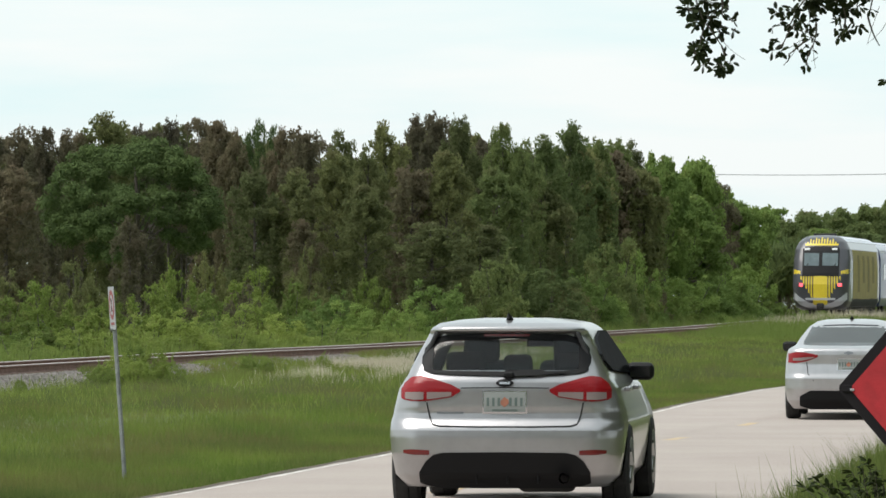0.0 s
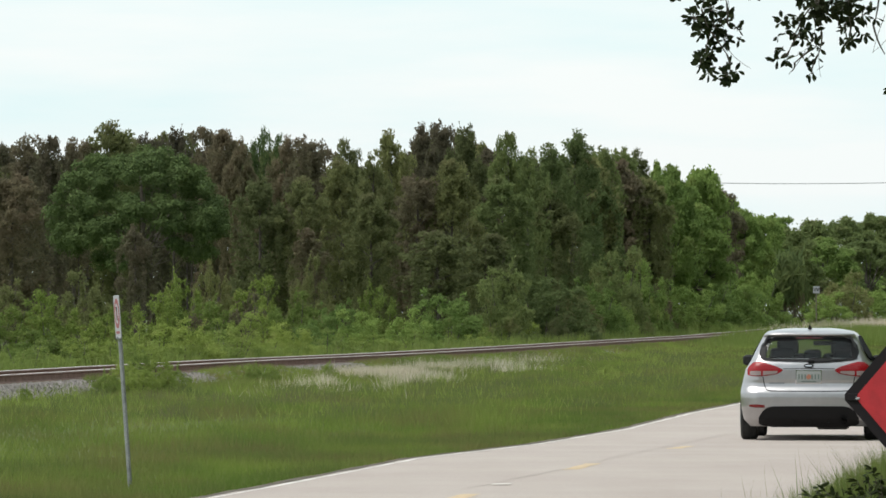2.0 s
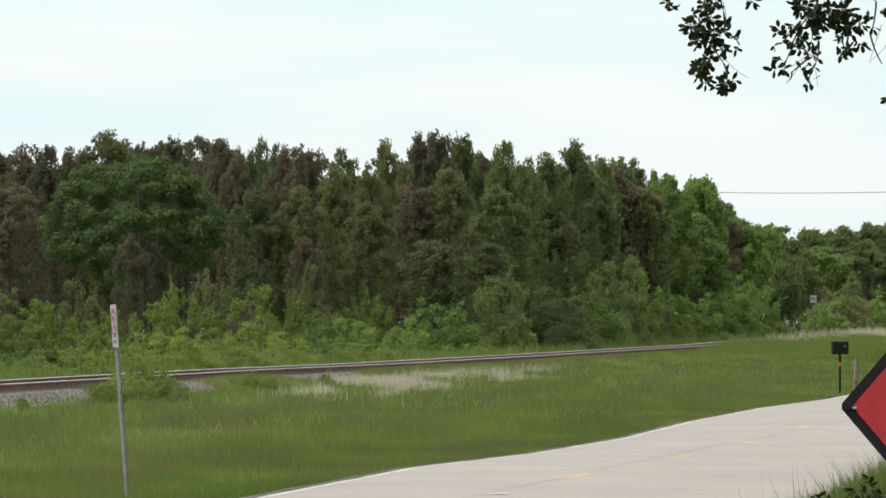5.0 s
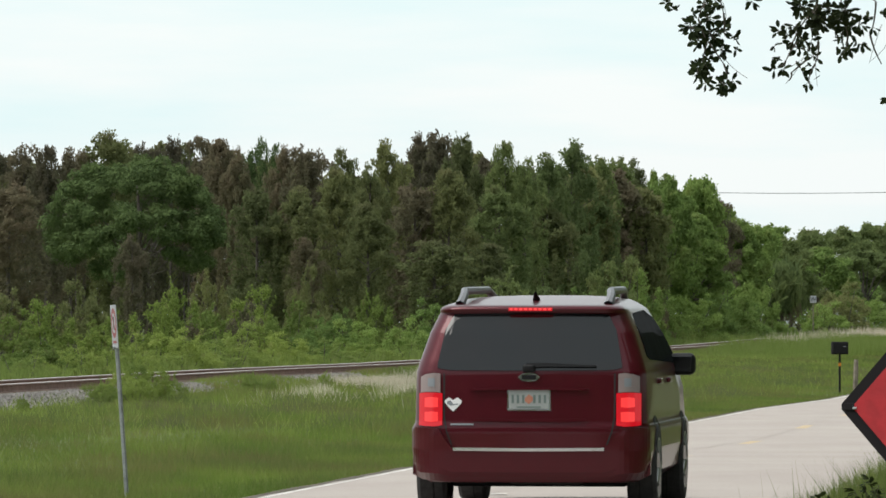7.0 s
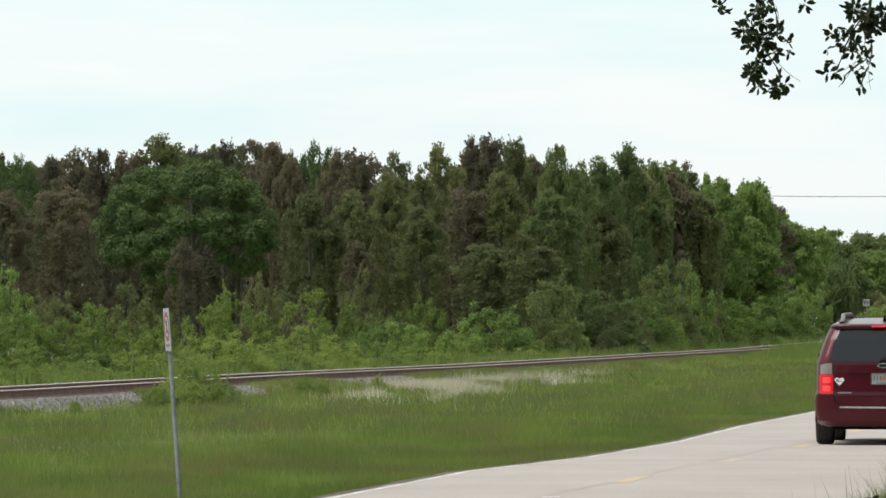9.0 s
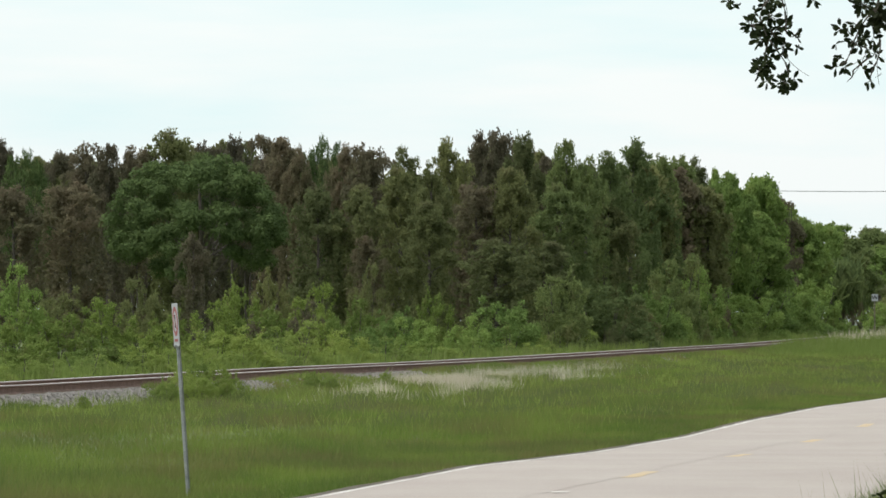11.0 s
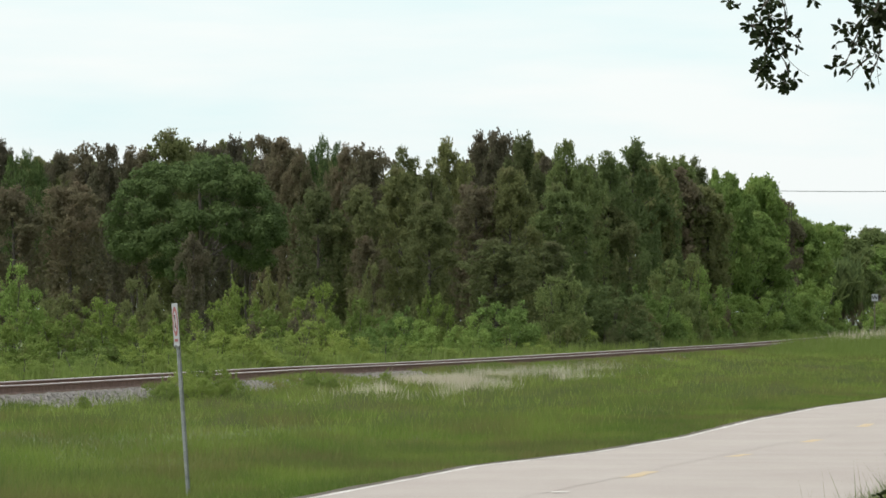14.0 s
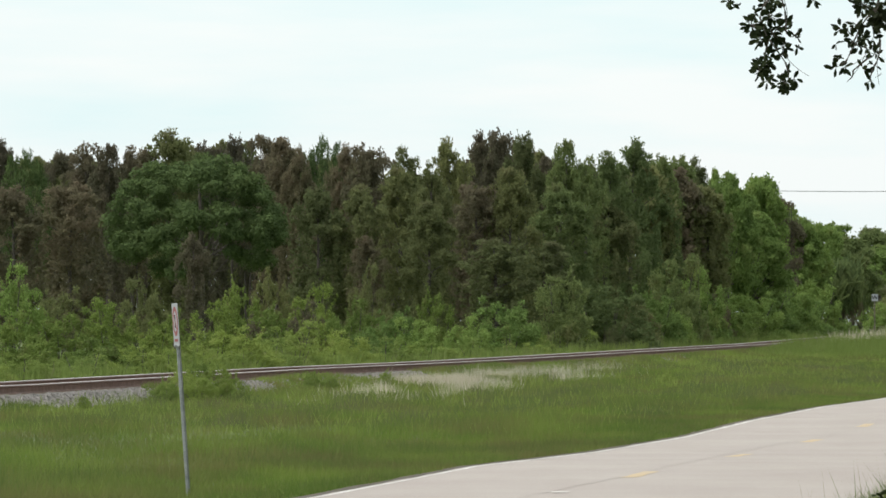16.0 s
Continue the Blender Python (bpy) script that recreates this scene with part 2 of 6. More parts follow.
def build_railway():
    ys = np.concatenate([np.arange(60, 420, 4.0), np.arange(420, 1200, 40.0)])
    prof = [(-2.7, -0.55), (-1.6, -0.2), (-1.45, -0.185), (1.45, -0.185), (1.6, -0.2), (2.7, -0.55)]
    verts = [(RAIL_AT + RAIL_SLOPE * y + o, y, float(rail_z(y)) + dz) for y in ys for o, dz in prof]
    bed = tagged(mesh_object("ballast", verts, grid_faces(len(ys), len(prof)), M["gravel"]),
                 "grey stone ballast bed of the railway", "ballast", kind="structure")
    rnd = np.random.RandomState(3)
    # loose stones on the near shoulder
    n = 9000
    y = 95 + 120 * rnd.rand(n) ** 1.4
    o = rnd.uniform(1.2, 2.9, n)
    x = RAIL_AT + RAIL_SLOPE * y + o
    z = rail_z(y) - 0.19 - np.clip(o - 1.7, 0, 2) * 0.28
    v, f = [], []
    tet = np.array([(1, 1, 1), (1, -1, -1), (-1, 1, -1), (-1, -1, 1)], float)
    for i in range(n):
        r = rnd.uniform(0.02, 0.045)
        k = len(v)
        v += list(tet * r * rnd.uniform(0.6, 1.2, (4, 3)) + (x[i], y[i], z[i]))
        f += [(k, k + 1, k + 2), (k, k + 3, k + 1), (k, k + 2, k + 3), (k + 1, k + 3, k + 2)]
    tagged(mesh_object("ballast_stones", v, f, M["gravel"]), "loose grey ballast stones beside the rails", "stones", kind="stuff")
    track = tagged(new("railway_track"), "rusty steel rails on weathered timber sleepers", "railway track", kind="structure")
    rp = [(-0.075, -0.18), (-0.075, -0.165), (-0.012, -0.14), (-0.012, -0.045), (-0.036, -0.035), (-0.036, -0.001),
          (0.036, -0.001), (0.036, -0.035), (0.012, -0.045), (0.012, -0.14), (0.075, -0.165), (0.075, -0.18)]
    hp = [(-0.037, -0.012), (-0.037, 0.0), (-0.03, 0.004), (0.03, 0.004), (0.037, 0.0), (0.037, -0.012)]
    for s in (-0.7525, 0.7525):
        for nm, pr, mt in (("rail", rp, M["rust"]), ("rail_head", hp, M["railhead"])):
            vv = [(RAIL_AT + RAIL_SLOPE * yy + s + o, yy, float(rail_z(yy)) + dz) for yy in ys for o, dz in pr]
            mesh_object(nm, vv, grid_faces(len(ys), len(pr)), mt, track)
    bm = bmesh.new()
    bmesh.ops.create_cube(bm, size=1)
    bmesh.ops.scale(bm, vec=(2.6, 0.23, 0.17), verts=bm.verts)
    bmesh.ops.bevel(bm, geom=bm.edges[:], offset=0.012, segments=1, affect="EDGES")
    first = part("sleeper", bm, M["tie"], track)
    a = math.atan(RAIL_SLOPE)
    for i in range(290):
        yy = 88 + i * 0.56
        ob = first if i == 0 else new("sleeper", first.data)
        ob.parent = track
        ob.matrix_basis = Matrix.LocRotScale((RAIL_AT + RAIL_SLOPE * yy, yy, float(rail_z(yy)) - 0.255), Euler((0, 0, -a + rnd.uniform(-0.02, 0.02))), None)


build_ground()
build_road()
build_crack()
build_railway()


# ---- plants ----
def leaf_mesh(name, pts, nrm, size, mat, rnd, long=1.6, droop=0.3, scatter=1.0):
    """A cloud of small pointed leaves at pts, facing about nrm."""
    n = len(pts)
    d = nrm + rnd.normal(0, scatter, (n, 3))
    d /= np.linalg.norm(d, axis=1)[:, None] + 1e-9
    t = np.cross(d, rnd.normal(0, 1, (n, 3)))
    t[:, 2] -= droop
    t /= np.linalg.norm(t, axis=1)[:, None] + 1e-9
    b = np.cross(d, t)
    s = (size * rnd.uniform(0.55, 1.35, n))[:, None]
    q = np.stack([pts - t * s * long * 0.45 + b * s * 0.42, pts + t * s * long * 0.55, pts - t * s * long * 0.45 - b * s * 0.42 - d * s * 0.15], 1)
    me = bpy.data.meshes.new(name)
    me.vertices.add(n * 3)
    me.vertices.foreach_set("co", q.reshape(-1).astype(np.float32))
    me.loops.add(n * 3)
    me.loops.foreach_set("vertex_index", np.arange(n * 3, dtype=np.int32))
    me.polygons.add(n)
    me.polygons.foreach_set("loop_start", np.arange(0, n * 3, 3, dtype=np.int32))
    me.polygons.foreach_set("loop_total", np.full(n, 3, dtype=np.int32))
    me.materials.append(mat)
    me.update(calc_edges=True)
    return me


def clump_points(centres, radii, n, rnd, shell=0.35, squash=0.8):
    """Points in the outer shells of many small balls, more of them on top."""
    c, r = np.asarray(centres, float), np.asarray(radii, float)
    w = r ** 2 / np.sum(r ** 2)
    k = rnd.choice(len(c), n, p=w)
    d = rnd.normal(0, 1, (n, 3))
    d /= np.linalg.norm(d, axis=1)[:, None]
    d[:, 2] = np.where((d[:, 2] < -0.1) & (rnd.rand(n) < 0.45), -d[:, 2], d[:, 2])
    rad = r[k] * (shell + (1.0 - shell) * rnd.rand(n) ** 0.6) * np.where(rnd.rand(n) < 0.05, 1.3, 1.0)
    p = c[k] + d * rad[:, None] * np.array([1, 1, squash])
    return p, d * np.array([1, 1, 0.9]) + np.array([0, 0, 0.35])


def limb(bm, a, b, ra, rb, sides=6, bend=0.0):
    """A tapered stem from a to b."""
    a, b = Vector(a), Vector(b)
    rings, steps = [], 4
    side = (b - a).orthogonal().normalized()
    other = (b - a).normalized().cross(side)
    for i in range(steps + 1):
        t = i / steps
        c = a.lerp(b, t) + side * bend * math.sin(math.pi * t)
        r = ra + (rb - ra) * t
        rings.append([bm.verts.new(c + (side * math.cos(u) + other * math.sin(u)) * r) for u in [2 * math.pi * j / sides for j in range(sides)]])
    for p, q in zip(rings, rings[1:]):
        for j in range(sides):
            bm.faces.new((p[j], p[(j + 1) % sides], q[(j + 1) % sides], q[j]))


def tree_shapes(kind, seed, leaves, leaf):
    """Trunk mesh and crown mesh of one tree, ten metres tall."""
    rnd = np.random.RandomState(seed)
    bm = bmesh.new()
    cs, rs = [], []
    if kind == "column":                         # slender, leafy from top to foot, vines hanging on it
        limb(bm, (0, 0, -0.3), (rnd.uniform(-.3, .3), 0, 9.2), 0.17, 0.03, 7, rnd.uniform(-.2, .2))
        for i in range(64):
            z = 0.6 + 8.5 * (i + rnd.rand()) / 64
            wide = 1.75 * (1 - max(0, (z - 5.2) / 5.4) ** 2.0) * (0.8 + 0.2 * min(1, z / 3)) * (0.8 + 0.3 * math.sin(1.9 * z + seed))
            a, q = rnd.uniform(0, 6.28), wide * rnd.uniform(0.3, 1.0)
            c = (q * math.cos(a), q * math.sin(a), z)
            cs.append(c), rs.append(rnd.uniform(0.24, 0.62))
            if i % 3 == 0:
                limb(bm, (0, 0, max(0.5, z - 0.8)), c, 0.05, 0.012, 4)
        for i in range(12):                       # vines that hang in strands
            a, q, top = rnd.uniform(0, 6.28), rnd.uniform(1.1, 1.75), rnd.uniform(4.5, 8.2)
            for k in range(9):
                cs.append((q * math.cos(a) + rnd.normal(0, 0.05), q * math.sin(a) + rnd.normal(0, 0.05), top - 0.42 * k)), rs.append(rnd.uniform(0.12, 0.24))
        for i in range(60):                       # ragged, airy top of small tufts
            a, u = rnd.uniform(0, 6.28), rnd.rand()
            q = 1.7 * math.sqrt(1 - u * u) * rnd.uniform(0.3, 1.08)
            cs.append((q * math.cos(a), q * math.sin(a), 7.0 + 2.75 * u * rnd.uniform(0.75, 1.05))), rs.append(rnd.uniform(0.16, 0.42))
    elif kind == "open":                         # airy top on bare stems
        for i in range(3):
            x0, y0 = rnd.uniform(-.5, .5, 2)
            x1, y1, z1 = x0 + rnd.uniform(-.7, .7), y0 + rnd.uniform(-.7, .7), rnd.uniform(8.2, 9.7)
            limb(bm, (x0, y0, -0.3), (x1, y1, z1), 0.11, 0.02, 6, rnd.uniform(-.3, .3))
            for j in range(18):
                z = rnd.uniform(3.6, z1 + 0.3)
                t = z / z1
                a, q = rnd.uniform(0, 6.28), rnd.uniform(0.2, 1.2)
                c = (x0 + (x1 - x0) * t + q * math.cos(a), y0 + (y1 - y0) * t + q * math.sin(a), z)
                cs.append(c), rs.append(rnd.uniform(0.25, 0.6))
                limb(bm, (x0 + (x1 - x0) * t, y0 + (y1 - y0) * t, z - 0.5), c, 0.035, 0.008, 4)
    elif kind == "pine":                         # broad dome of many needle tufts, ragged below
        limb(bm, (0, 0, -0.3), (0, 0, 8.5), 0.22, 0.06, 8, 0.2)
        for i in range(240):
            a, u = rnd.uniform(0, 6.28), rnd.uniform(-0.62, 1.0)
            q = 4.35 * math.sqrt(max(0, 1 - u ** 2)) ** 0.85 * rnd.uniform(0.72, 1.0) * (1 + 0.08 * math.sin(5 * a + seed))
            z = 6.3 + 3.35 * u * rnd.uniform(0.86, 1.0) + 0.25 * math.sin(3 * a)
            c = (q * math.cos(a), q * math.sin(a), z)
            cs.append(c), rs.append(rnd.uniform(0.36, 0.72))
            if i % 12 == 0:
                limb(bm, (0, 0, rnd.uniform(3.0, 5.5)), (c[0] * 0.7, c[1] * 0.7, c[2] - 0.6), 0.07, 0.02, 5)
    elif kind == "round":                        # rounded broadleaf crown
        limb(bm, (0, 0, -0.3), (0.1, 0, 7), 0.24, 0.06, 8, 0.25)
        for i in range(90):
            a, ph = rnd.uniform(0, 6.28), rnd.uniform(-0.9, 1.5)
            q = 2.9 * math.cos(ph) * rnd.uniform(0.6, 1.0)
            c = (q * math.cos(a), q * math.sin(a), 5.6 + 3.9 * math.sin(ph) * rnd.uniform(0.8, 1.0))
            cs.append(c), rs.append(rnd.uniform(0.4, 0.85))
            if i % 7 == 0:
                limb(bm, (0, 0, 3.5), c, 0.08, 0.02, 5)
    else:                                        # shrub: mounded, leafy to the ground
        for i in range(100):
            a, u = rnd.uniform(0, 6.28), math.sqrt(rnd.rand())
            q = 5.2 * u
            z = 0.6 + 8.2 * (1 - u ** 4) * rnd.uniform(0.25, 1.0) * (0.8 + 0.2 * math.sin(3 * a + seed))
            c = (q * math.cos(a), q * math.sin(a), z)
            cs.append(c), rs.append(rnd.uniform(0.4, 1.15))
            if i % 8 == 0:
                limb(bm, (q * 0.2 * math.cos(a), q * 0.2 * math.sin(a), -0.3), c, 0.12, 0.03, 4)
        for i in range(5):                      # shoots that stand out of the mound
            a, q = rnd.uniform(0, 6.28), rnd.uniform(0, 3.8)
            top = rnd.uniform(7.0, 9.6) * (1 - (q / 5.6) ** 2)
            dx, dy = rnd.uniform(-0.35, 0.35, 2)
            for k in range(5):
                cs.append((q * math.cos(a) + dx * (4 - k) * 0.9, q * math.sin(a) + dy * (4 - k) * 0.9, top - k * 0.4)), rs.append(0.22 + 0.05 * k)
    p, nn = clump_points(cs, rs, leaves, rnd, *{"column": (0.1, 1.15), "shrub": (0.1, 0.9), "pine": (0.35, 0.72)}.get(kind, (0.3, 0.85)))
    trunk = bpy.data.meshes.new("trunk")
    bm.to_mesh(trunk)
    bm.free()
    trunk.materials.append(M["bark"])
    return trunk, (p, nn, leaf, rnd)


SHAPES = {}


def plant(name, kind, variant, mat, x, y, height, width, label, category, leaves, leaf, group="", z=None, lean=0.0):
    """A tree or shrub of its own at x, y, of that height and width in metres."""
    key = (kind, variant, mat)
    if key not in SHAPES:
        trunk, (p, nn, sz, rnd) = tree_shapes(kind, 100 + variant * 7 + len(kind), leaves, leaf)
        SHAPES[key] = (trunk, leaf_mesh("crown", p, nn, sz, M[mat], rnd, {"leaf_pine": 2.4, "leaf_weed": 3.6}.get(mat, 1.6), {"column": 0.7, "open": 0.5}.get(kind, 0.3), 0.4 if kind == "pine" else 1.0))
    trunk, crown = SHAPES[key]
    root = tagged(new(name), label, category, group)
    base = {"column": 3.4, "open": 3.2, "pine": 9.4, "round": 6.6, "shrub": 12.0}[kind]
    zz = float(ground_z(x, y)) if z is None else z
    spin = random.Random(int(x * 91 + y * 17)).uniform(0, 6.28)
    root.matrix_basis = Matrix.LocRotScale((x, y, zz), Euler((0, lean, spin)), (width / base, width / base, height / 10 * {"round": 1.05, "column": 1.015}.get(kind, 1.0)))
    for nm, me in (("trunk", trunk), ("crown", crown)):
        ob = new(nm, me)
        ob.parent = root
    return root


F = 10400.0


def across(px, y):
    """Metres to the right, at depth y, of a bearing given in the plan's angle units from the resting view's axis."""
    return (px - 784) / F * y


def rise(py, y):
    """Height above datum, at depth y, of an elevation in the same units."""
    return EYE[2] + (588 - py) * y / F


def behind(px, y, clear):
    """The depth at which a bearing lies that far behind the railway, y or more."""
    return max(y, (-RAIL_AT + clear) / (RAIL_SLOPE - (px - 784) / F))


def build_woods():
    R = random.Random(11)
    # the front rank of slender trees: bearing, top, width, kind, foliage, depth
    front = [(-60, 250, 70, "column", "leaf_dark", 236), (8, 254, 62, "column", "leaf_dark", 240), (50, 262, 95, "pine", "leaf_pine", 232), (96, 248, 60, "open", "leaf_brown", 250), (150, 258, 90, "column", "leaf_brown", 246),
             (190, 260, 70, "column", "leaf_brown", 240), (238, 243, 66, "open", "leaf_brown", 252), (232, 262, 62, "column", "leaf_brown", 244),
             (310, 236, 112, "column", "leaf_dark", 252), (372, 246, 66, "column", "leaf_brown", 255), (410, 240, 60, "column", "leaf_brown", 258), (445, 228, 60, "open", "leaf_brown", 256),
             (490, 248, 80, "column", "leaf_brown", 250), (530, 262, 60, "column", "leaf_brown", 246), (570, 238, 95, "pine", "leaf_pine", 248), (610, 262, 60, "column", "leaf_dark", 240),
             (648, 250, 78, "column", "leaf_dark", 238), (690, 268, 66, "open", "leaf_brown", 252), (722, 264, 64, "column", "leaf_dark", 236), (705, 300, 90, "column", "leaf_dark", 228),
             (768, 290, 70, "column", "leaf_dark", 230), (806, 247, 78, "column", "leaf_dark", 236), (852, 240, 66, "column", "leaf_brown", 242), (890, 224, 72, "column", "leaf_brown", 246),
             (932, 236, 72, "column", "leaf_dark", 240), (968, 252, 60, "open", "leaf_brown", 246), (1004, 252, 66, "column", "leaf_dark", 238), (1036, 280, 74, "column", "leaf_dark", 232),
             (1075, 272, 74, "column", "leaf_dark", 232), (1118, 252, 84, "column", "leaf_dark", 236), (1165, 270, 78, "column", "leaf_dark", 238), (1205, 276, 84, "column", "leaf_dark", 232), (1232, 282, 60, "column", "leaf_brown", 236),
             (905, 300, 90, "column", "leaf_dark", 226), (1150, 320, 90, "column", "leaf_dark", 226), (640, 330, 90, "column", "leaf_dark", 226), (990, 330, 100, "column", "leaf_dark", 224), (840, 320, 90, "column", "leaf_brown", 226),
             (560, 330, 90, "column", "leaf_dark", 226), (882, 425, 115, "column", "leaf_dark", 220), (965, 430, 110, "column", "leaf_dark", 222), (345, 415, 60, "column", "leaf_brown", 207), (650, 420, 60, "column", "leaf_dark", 220), (1010, 420, 90, "column", "leaf_dark", 218),  (120, 320, 110, "column", "leaf_brown", 230), (20, 330, 100, "column", "leaf_dark", 226), (1240, 340, 90, "column", "leaf_dark", 230), (760, 360, 90, "column", "leaf_dark", 222), (1070, 350, 100, "column", "leaf_brown", 222)]
    for i, (px, py, w, kind, mat, y) in enumerate(front):
        y = behind(px, y, 6.0)
        if mat == "leaf_dark":
            mat = "leaf_olive" if px > 980 else "leaf_brown" if px < 700 and i % 3 < 2 else mat
        elif px > 1050 and mat == "leaf_brown":
            mat = "leaf_dark"
        x = across(px, y)
        z0 = float(ground_z(x, y))
        names = {"column": ("slender_tree", "slender dark tree hung with vines at the wood's edge", "tree"), "open": ("airy_tree", "thin brownish tree with an airy top", "tree"), "pine": ("bushy_pine", "dark green bushy pine among the wood", "pine tree")}
        nm, lb, ct = names[kind]
        lv = {"column": 13500, "open": 8000, "pine": 12000}[kind]
        plant(nm, kind, 3 if kind == "pine" else i % (7 if kind == "column" else 3), mat, x, y, rise(py, y) - z0, w / F * y * 1.15, lb, ct, lv, 0.125, "trees of the wood", z0, R.uniform(-0.03, 0.03))
    # the ranks behind, which close the wood
    px = -110
    while px < 1262:
        top = np.interp(px, [-110, 40, 130, 262, 310, 450, 570, 735, 800, 890, 1040, 1120, 1262], [285, 285, 290, 300, 262, 262, 268, 312, 275, 255, 300, 282, 310]) + R.uniform(-10, 30)
        y = R.uniform(262, 284)
        x = across(px, y)
        z0 = float(ground_z(x, y))
        plant("slender_tree", "column", 8 + R.randrange(3), R.choice(["leaf_dark", "leaf_brown", "leaf_dark"]), x, y, rise(top, y) - z0, R.uniform(74, 105) / F * y, "dark tree standing within the wood", "tree", 6500, 0.21, "trees of the wood", z0)
        px += R.uniform(20, 34)
    # the broad pine in front of them
    x = across(352, 218)
    z0 = float(ground_z(x, 218))
    plant("broad_pine", "pine", 0, "leaf_pine", x, 218, rise(272, 218) - z0, 335 / F * 218, "broad dome-crowned pine with dense green needles", "pine tree", 70000, 0.08, "", z0)
    # greener trees and shrubs that follow the railway into the distance
    right = [(1290, 318, 110, "round", "leaf_green", 292), (1342, 314, 100, "round", "leaf_dark", 300), (1388, 345, 60, "open", "leaf_brown", 305), (1262, 302, 40, "column", "leaf_green", 296), (1285, 326, 130, "round", "leaf_dark", 318), (1345, 326, 130, "round", "leaf_dark", 322), (1395, 372, 110, "round", "leaf_dark", 330), (1310, 430, 150, "round", "leaf_green", 300), (1330, 385, 150, "round", "leaf_green", 285),
             (1412, 392, 100, "round", "leaf_dark", 320), (1455, 396, 90, "round", "leaf_dark", 345), (1480, 392, 60, "column", "leaf_dark", 360), (1505, 425, 110, "round", "leaf_dark", 350), (1420, 430, 130, "round", "leaf_green", 310),
             (1545, 412, 110, "round", "leaf_dark", 420), (1600, 405, 120, "round", "leaf_dark", 440), (1650, 392, 110, "round", "leaf_dark", 450), (1700, 385, 120, "round", "leaf_dark", 460), (1560, 440, 130, "round", "leaf_green", 390), (1640, 440, 130, "round", "leaf_dark", 400), (1740, 400, 140, "round", "leaf_dark", 440)]
    for i, (px, py, w, kind, mat, y) in enumerate(right):
        y = behind(px, y, 5.0)
        mat = mat if mat != "leaf_dark" else "leaf_green" if px < 1500 else "leaf_olive"
        x = across(px, y)
        z0 = float(ground_z(x, y))
        nm, lb = {"round": ("broadleaf_tree", "rounded green broadleaf tree beside the railway"), "open": ("airy_tree", "thin brownish tree with an airy top"), "column": ("slender_tree", "slender dark tree hung with vines")}[kind]
        plant(nm, kind, i % 3, mat, x, y, rise(py, y) - z0, w / F * y * 1.1, lb, "tree", {"column": 15000, "open": 6000, "round": 16000}[kind], 0.19, "trees along the railway", z0)
    # shrubs: bearing, top, width, depth, foliage
    shrubs = [(20, 440, 150, 190, "leaf_green"), (110, 520, 150, 165, "leaf_vine"), (10, 545, 150, 150, "leaf_vine"), (190, 505, 130, 175, "leaf_vine"), (255, 470, 120, 195, "leaf_dark"), (300, 520, 100, 165, "leaf_vine"), (385, 500, 110, 178, "leaf_vine"),
              (60, 590, 130, 138, "leaf_vine"), (190, 585, 150, 142, "leaf_vine"), (100, 480, 120, 200, "leaf_dark"), (470, 520, 130, 178, "leaf_vine"), (560, 475, 110, 195, "leaf_vine"), (630, 510, 120, 188, "leaf_vine"), (700, 520, 100, 190, "leaf_green"), (770, 490, 90, 200, "leaf_vine"),
              (740, 545, 120, 186, "leaf_green"), (830, 545, 110, 192, "leaf_green"), (895, 500, 150, 205, "leaf_green"), (990, 450, 135, 212, "leaf_olive"), (1070, 475, 190, 214, "leaf_olive"), (1010, 555, 130, 206, "leaf_vine"), (925, 560, 120, 202, "leaf_vine"), (1110, 500, 110, 218, "leaf_dark"),
              (1190, 420, 140, 226, "leaf_olive"), (1190, 520, 90, 224, "leaf_green"), (1320, 490, 150, 262, "leaf_green"), (1310, 540, 110, 250, "leaf_vine"), (1240, 440, 110, 240, "leaf_green"), (1400, 480, 120, 285, "leaf_green"), (1440, 460, 110, 300, "leaf_green"), (1380, 520, 90, 270, "leaf_green"),
              (1565, 520, 110, 372, "leaf_green"), (1470, 545, 80, 286, "leaf_green"), (1150, 480, 120, 240, "leaf_green"), (1235, 495, 120, 255, "leaf_green"), (1180, 540, 90, 245, "leaf_green"), (1503, 565, 50, 326, "leaf_green"), (1350, 500, 150, 280, "leaf_green"), (1420, 515, 120, 300, "leaf_green"), (1290, 520, 110, 270, "leaf_green"), (1255, 545, 90, 262, "leaf_vine"), (1400, 440, 120, 320, "leaf_green"), (1530, 550, 60, 380, "leaf_dark"), (1440, 540, 90, 280, "leaf_vine"), (1600, 480, 120, 350, "leaf_dark"), (1640, 500, 130, 360, "leaf_green"), (1700, 470, 140, 380, "leaf_green"), (1535, 470, 110, 378, "leaf_dark"), (650, 440, 80, 210, "leaf_dark"), (480, 440, 90, 210, "leaf_dark"), (420, 470, 90, 200, "leaf_vine"),
              (1090, 560, 60, 215, "leaf_dark"), (545, 515, 80, 192, "leaf_brown"), (455, 535, 70, 180, "leaf_brown"), (680, 525, 70, 194, "leaf_dark"), (1120, 520, 110, 216, "leaf_dark"), (1270, 500, 50, 256, "leaf_brown"), (270, 555, 100, 160, "leaf_vine"), (550, 545, 110, 175, "leaf_vine"), (660, 560, 100, 185, "leaf_green")]
